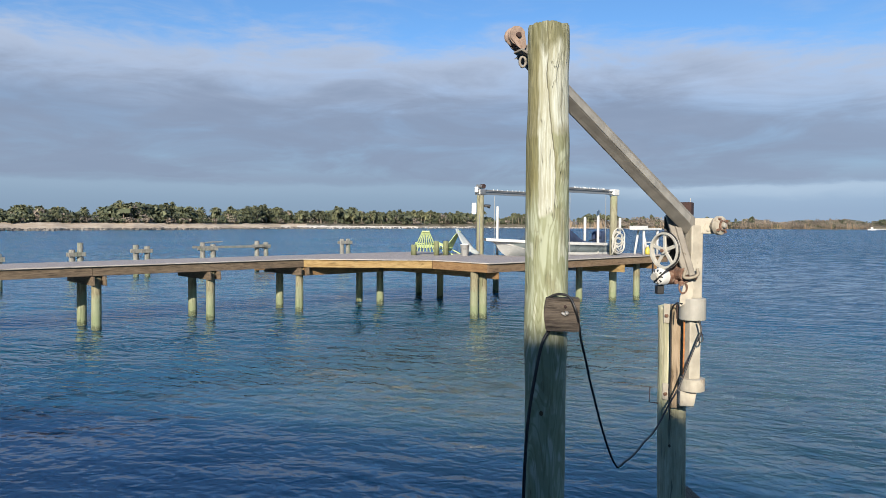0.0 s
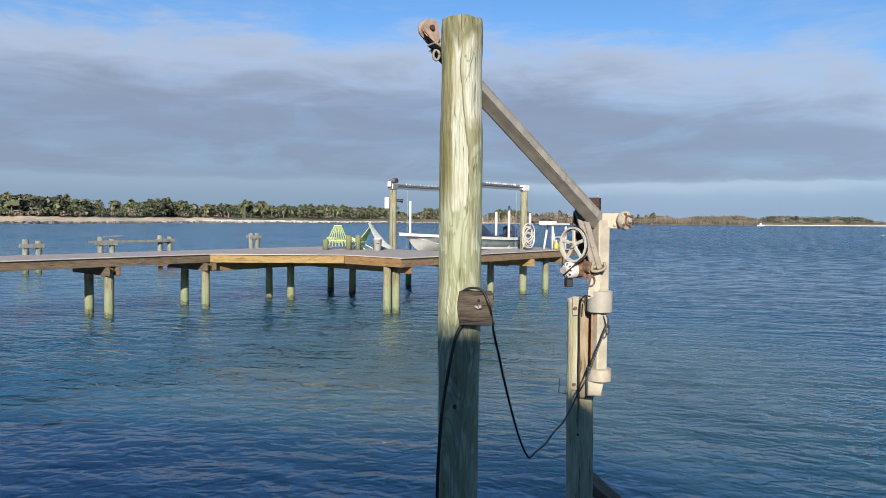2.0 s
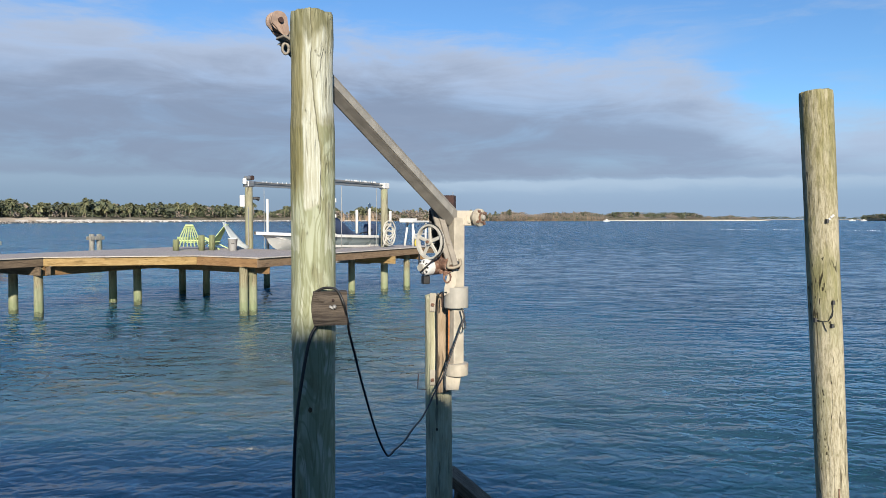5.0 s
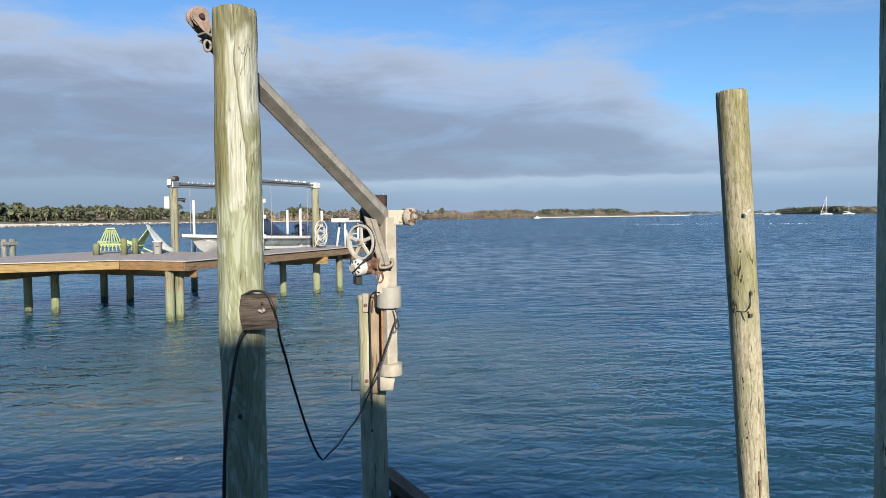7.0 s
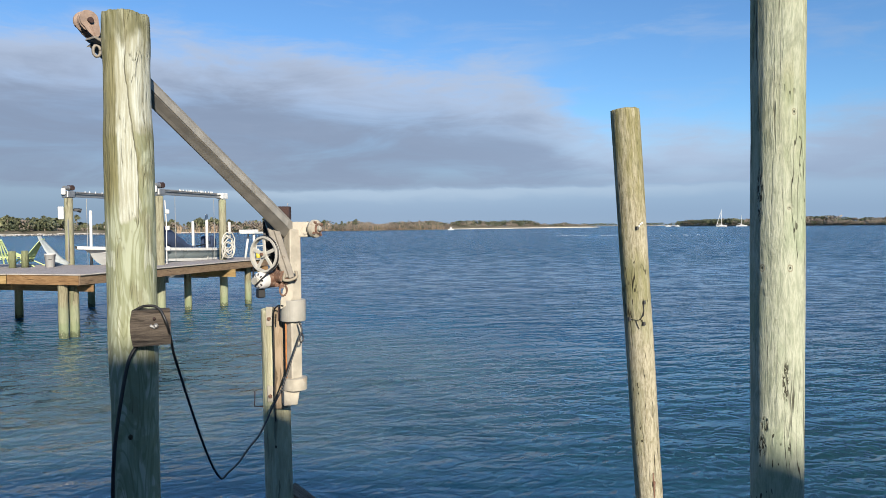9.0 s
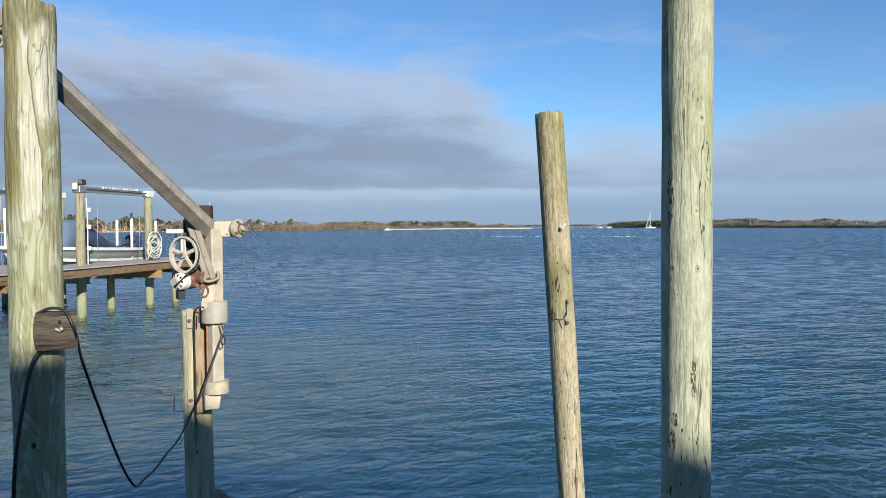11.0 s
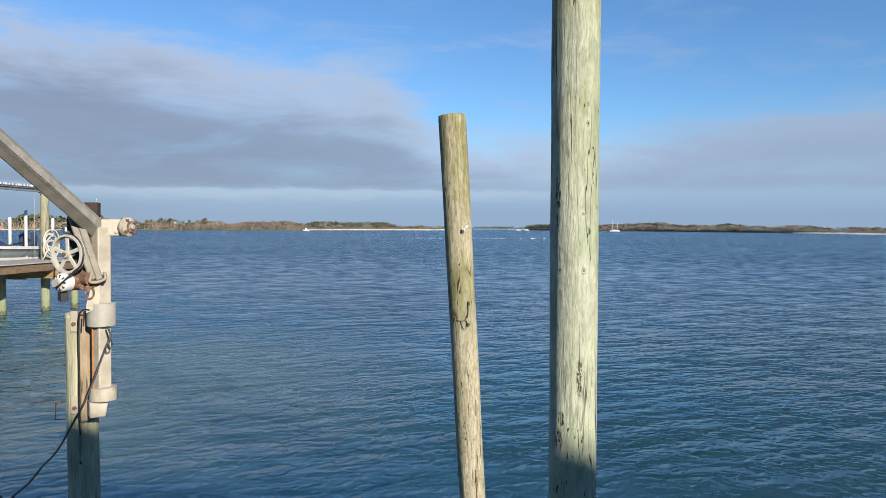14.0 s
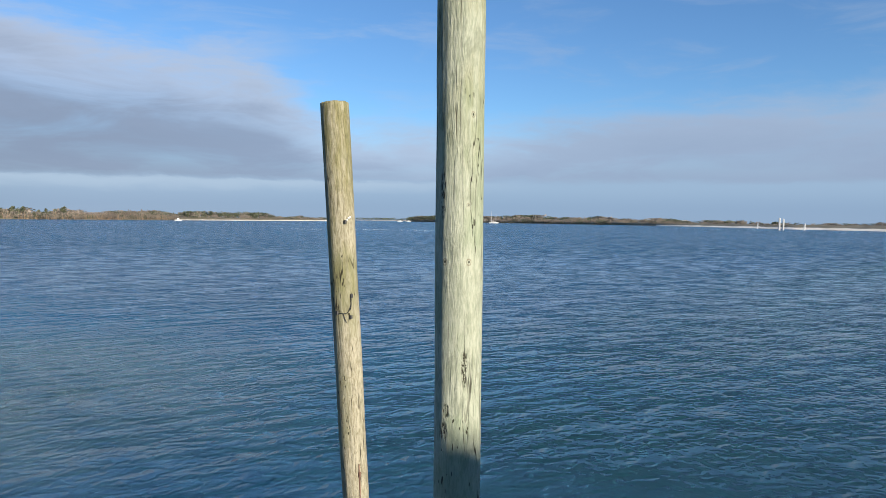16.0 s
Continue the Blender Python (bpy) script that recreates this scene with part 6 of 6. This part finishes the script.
tagged(part("rusty_spike", q, RUST), "rusty spike in the leaning pile", "spike")

# knots and checks on the tall piles
def knot(base, ang, z, r, s, tilt=0.0):
    c = on_pile(*base, z, ang, r)
    q = bmesh.new()
    lathe(q, [(s * 1.1, -0.004), (s * 0.95, 0.001), (s * 0.6, 0.0025), (s * 0.2, 0.002)], 16)
    m = Matrix.Translation(c) @ Matrix.Rotation(radians(-ang), 4, "Z") @ Matrix.Rotation(radians(-90), 4, "X") @ Matrix.Diagonal((1, 1.3, 1, 1))
    return part("knot", q, KNOT, m=m, smooth=True)


KNOT = wood("knot_wood", (0.22, 0.16, 0.08), (0.06, 0.04, 0.02), None, 2, 3.0)
MAINP = ((0.613, 4.205, -1.2), (0.613, 4.205, 3.858))
STUBP = ((2.03, 6.13, -1.2), (2.00, 6.15, 1.99))
for base, ang, z, r, s in ((MAINP, 197, 1.60, 0.124, 0.011), (MAINP, 160, 3.66, 0.1215, 0.006), (STUBP, 205, 0.80, 0.118, 0.012)):
    tagged(knot(base, ang, z, r, s), "small dark round knot in the pile's wood", "knot", "knots in the piles")

# ---- ruined dock posts beyond the walkway ----
def ruin(x, y, z0, z1, gap, board=0.0, tint=RUIN):
    t = thing("ruined_post", "pair of old grey posts of a ruined dock", "post pair", (x, y, 0), "ruined dock posts")
    for k, z in ((-0.5, z0), (0.5, z1)):
        bm = bmesh.new()
        rr = random.Random(int(x * 50 + k * 10))
        lathe(bm, [(0.135 * (1 + rr.uniform(-0.05, 0.05)), -1 + (z + 1) * i / 6) for i in range(7)], 12, Matrix.Translation((x + gap * k * 0.73, y + gap * k * 0.68, 0)))
        part("post", bm, tint, t, smooth=True)
    zb = min(z0, z1) - 0.22
    for o in (-0.17, 0.17):
        plank("cross_board", (x - (gap * 0.5 + 0.2) * 0.73 + o * 0.68, y - (gap * 0.5 + 0.2) * 0.68 - o * 0.73, zb), (x + (gap * 0.5 + 0.2) * 0.73 + o * 0.68, y + (gap * 0.5 + 0.2) * 0.68 - o * 0.73, zb), 0.05, 0.19, RUIN, t)
    return t


ruin(-17.1, 33.0, 1.40, 1.72, 0.36)
ruin(-14.9, 35.0, 1.58, 1.50, 0.56)
ruin(-12.35, 37.2, 1.66, 1.55, 0.58)
ruin(-10.15, 39.6, 1.70, 1.62, 0.56)
ruin(-6.0, 43.4, 1.75, 1.75, 0.45)
ruin(-17.15, 27.0, 1.45, 1.45, 0.3)
rail = thing("old_stringer", "sagging grey board between ruined posts", "board", (-11, 38.4, 1.4))
plank("board", (-12.9, 36.4, 1.42), (-9.9, 39.5, 1.40), 0.05, 0.12, RUIN, rail)
plank("board", (-12.4, 37.0, 1.66), (-11.7, 37.6, 1.70), 0.05, 0.06, RUIN, rail)
low = thing("old_footing", "low orange brown board between ruined posts near the water", "board", (-9.9, 39.5, 0))
plank("board", (-10.4, 39.1, 0.22), (-9.5, 40.0, 0.22), 0.10, 0.3, TANWOOD, low)

# ---- far craft and marks ----
def sailboat(a, r, h, twin=False, label="white sailing yacht at anchor with bare mast"):
    x, y, _ = polar(a, r)
    t = thing("sailing_yacht", label, "sailing boat", (x, y, 0), "yachts at anchor")
    vs, fs = [], []
    for i in range(9):
        s = i / 8
        b = 1.5 * math.sin(math.pi * min(0.85, 0.08 + s * 0.9)) * (1 if s < 0.9 else 0.9)
        xx = (s - 0.5) * 10.5
        for yy, zz in ((0, -0.3), (b * 0.8, 0.3), (b, 1.3), (-b, 1.3), (-b * 0.8, 0.3)):
            vs.append((x + xx * 0.8, y - xx * 0.6 + yy, zz))
    for i in range(8):
        for k in range(5):
            fs.append((i * 5 + k, (i + 1) * 5 + k, (i + 1) * 5 + (k + 1) % 5, i * 5 + (k + 1) % 5))
    sheet("hull", vs, fs, GEL, t, False)
    bm = bmesh.new()
    box(bm, (3.6, 1.6, 0.7), Matrix.Translation((x, y, 1.6)) @ Matrix.Rotation(-0.64, 4, "Z"), 0.2, 2)
    part("cabin", bm, WHITE, t)
    for k in ((0,) if not twin else (-2.2, 2.6)):
        bm = bmesh.new()
        rod(bm, (x + k * 0.8, y - k * 0.6, 1.2), (x + k * 0.8, y - k * 0.6, h if k <= 0 else h * 0.8), 0.22, 0.16, 8)
        part("mast", bm, WHITE, t)
    bm = bmesh.new()
    rod(bm, (x, y, 2.6), (x - 3.4, y + 2.4, 2.7), 0.22, 0.22, 8)
    part("furled_boom", bm, WHITE, t)
    if not twin and h > 14:
        bm = bmesh.new()
        rod(bm, (x, y, h * 0.95), (x - 3.9, y + 2.8, 1.4), 0.16, 0.28, 6)
        part("furled_sail", bm, WHITE, t)
    return t


sailboat(52.0, 800, 18)
sailboat(53.4, 820, 12)
sailboat(55.75, 760, 12.5, True, "white two masted yacht at anchor")
for a, r, L in ((31.2, 560, 5.0), (48.2, 950, 7.0), (48.9, 960, 6.0)):
    x, y, _ = polar(a, r)
    t = thing("motor_cruiser", "small white motor boat far out on the water", "boat", (x, y, 0), "far motor boats")
    bm = bmesh.new()
    box(bm, (L, 2.0, 1.1), Matrix.Translation((x, y, 0.45)) @ Matrix.Rotation(-radians(a), 4, "Z"), 0.3, 2)
    part("hull", bm, GEL, t)
    bm = bmesh.new()
    box(bm, (L * 0.3, 1.4, 1.2), Matrix.Translation((x, y, 1.5)) @ Matrix.Rotation(-radians(a), 4, "Z"), 0.2, 2)
    part("cabin", bm, WHITE, t)
for k in range(2):
    x, y, _ = polar(77.07 + 0.26 * k, 352)
    bm = bmesh.new()
    lathe(bm, [(0.36, -1), (0.36, 5.3 - 0.4 * k), (0.25, 5.5 - 0.4 * k)], 10, Matrix.Translation((x, y, 0)))
    tagged(part("channel_marker", bm, WHITE), "white channel marker post by the beach", "marker post", "white marker posts")
for a, r in ((75.6, 420), (78.7, 350)):
    x, y, _ = polar(a, r)
    bm = bmesh.new()
    lathe(bm, [(0.35, -1), (0.3, 2.4), (0.2, 3.2)], 8, Matrix.Translation((x, y, 0)) @ Matrix.Rotation(0.25, 4, "Y"))
    tagged(part("channel_marker", bm, WHITE), "short leaning white post by the beach", "marker post", "white marker posts")
# row of white specks on the water, built as small pyramids
floats = Pool()
fr_ = random.Random(8)
for k in range(70):
    a = 38.6 + 12.8 * fr_.random() ** 0.9
    s = fr_.uniform(0.045, 0.095)
    floats.add([(-s, -s, 0), (s, -s, 0), (s, s, 0), (-s, s, 0), (0, 0, s * 1.6)], [(0, 1, 4), (1, 2, 4), (2, 3, 4), (3, 0, 4)], place(a, 188 + fr_.uniform(-3, 3), 0.0, fr_.uniform(0, 6)))
tagged(floats.make("float_line", WHITE), "line of small white specks on the water", "floats", kind="stuff")
for a, r, w in ((64.2, 800, 10), (70.5, 690, 5)):
    x, y, _ = polar(a, r + 60)
    t = thing("far_house", "small white roofed house among distant trees", "house", (x, y, 2), "far houses")
    drop = 1.2 if a < 66 else 2.6
    bm = bmesh.new()
    box(bm, (w, 6, 4.5), Matrix.Translation((x, y, 4.2 - drop)) @ Matrix.Rotation(-radians(a), 4, "Z"))
    part("wall", bm, WHITE, t)
    bm = bmesh.new()
    ex = [(-w / 2 - 0.5, -3.5, 6.45), (w / 2 + 0.5, -3.5, 6.45), (w / 2 + 0.5, 3.5, 6.45), (-w / 2 - 0.5, 3.5, 6.45), (-w / 2, 0, 8.3), (w / 2, 0, 8.3)]
    q = [bm.verts.new(Matrix.Translation((x, y, -drop)) @ Matrix.Rotation(-radians(a), 4, "Z") @ Vector(e)) for e in ex]
    for fa in ((0, 1, 5, 4), (2, 3, 4, 5), (1, 2, 5), (3, 0, 4), (3, 2, 1, 0)):
        bm.faces.new([q[k] for k in fa])
    part("roof", bm, WHITE, t)

# ---- unseen bank and house, added behind the camera to shade the near water ----
S_, L_ = Vector((math.sin(radians(SUN_AZ)), math.cos(radians(SUN_AZ)), 0)), Vector((math.cos(radians(SUN_AZ)), -math.sin(radians(SUN_AZ)), 0))


def B(s, l, z):
    return S_ * s + L_ * l + Vector((0, 0, z))


bm = bmesh.new()
q = [bm.verts.new(B(s, l, z)) for z in (-1.5, 1.15) for s, l in ((-1.2, -80), (-1.2, 60), (-160, 60), (-160, -80))]
for fa in ((0, 1, 5, 4), (1, 2, 6, 5), (2, 3, 7, 6), (3, 0, 4, 7), (4, 5, 6, 7)):
    bm.faces.new([q[k] for k in fa])
bmesh.ops.recalc_face_normals(bm, faces=bm.faces)
tagged(part("ground_bank", bm, SCRUB), "grassy bank behind the sea wall", "ground", kind="structure")
house = thing("shore_house", "plain unseen house block added to shade the near water", "house", B(-18, -8, 1.15))
bm = bmesh.new()
q = [bm.verts.new(B(s, l, z)) for z in (1.15, 6.19) for s, l in ((-14.4, -12.6), (-14.4, 6.2), (-23, 6.2), (-23, -12.6))]
for fa in ((0, 1, 5, 4), (1, 2, 6, 5), (2, 3, 7, 6), (3, 0, 4, 7), (4, 5, 6, 7)):
    bm.faces.new([q[k] for k in fa])
bmesh.ops.recalc_face_normals(bm, faces=bm.faces)
part("wall", bm, paint("brown_boards", (0.32, 0.27, 0.22), 0.9), house)
bm = bmesh.new()
# roof edge shaped so that its shadow meets the shade lines on the piles
ed = [(-14.0, 6.2), (-10.0, 9.42), (0.8, 9.40), (6.8, 6.2)]
fr = [bm.verts.new(B(-14.0, l, z)) for l, z in ed]
bk = [bm.verts.new(B(-23.4, l, z)) for l, z in ed]
bm.faces.new(fr), bm.faces.new(bk[::-1])
for k in range(4):
    bm.faces.new((fr[k], bk[k], bk[(k + 1) % 4], fr[(k + 1) % 4]))
bmesh.ops.recalc_face_normals(bm, faces=bm.faces)
part("roof", bm, paint("dark_shingle", (0.10, 0.09, 0.085), 0.9), house)
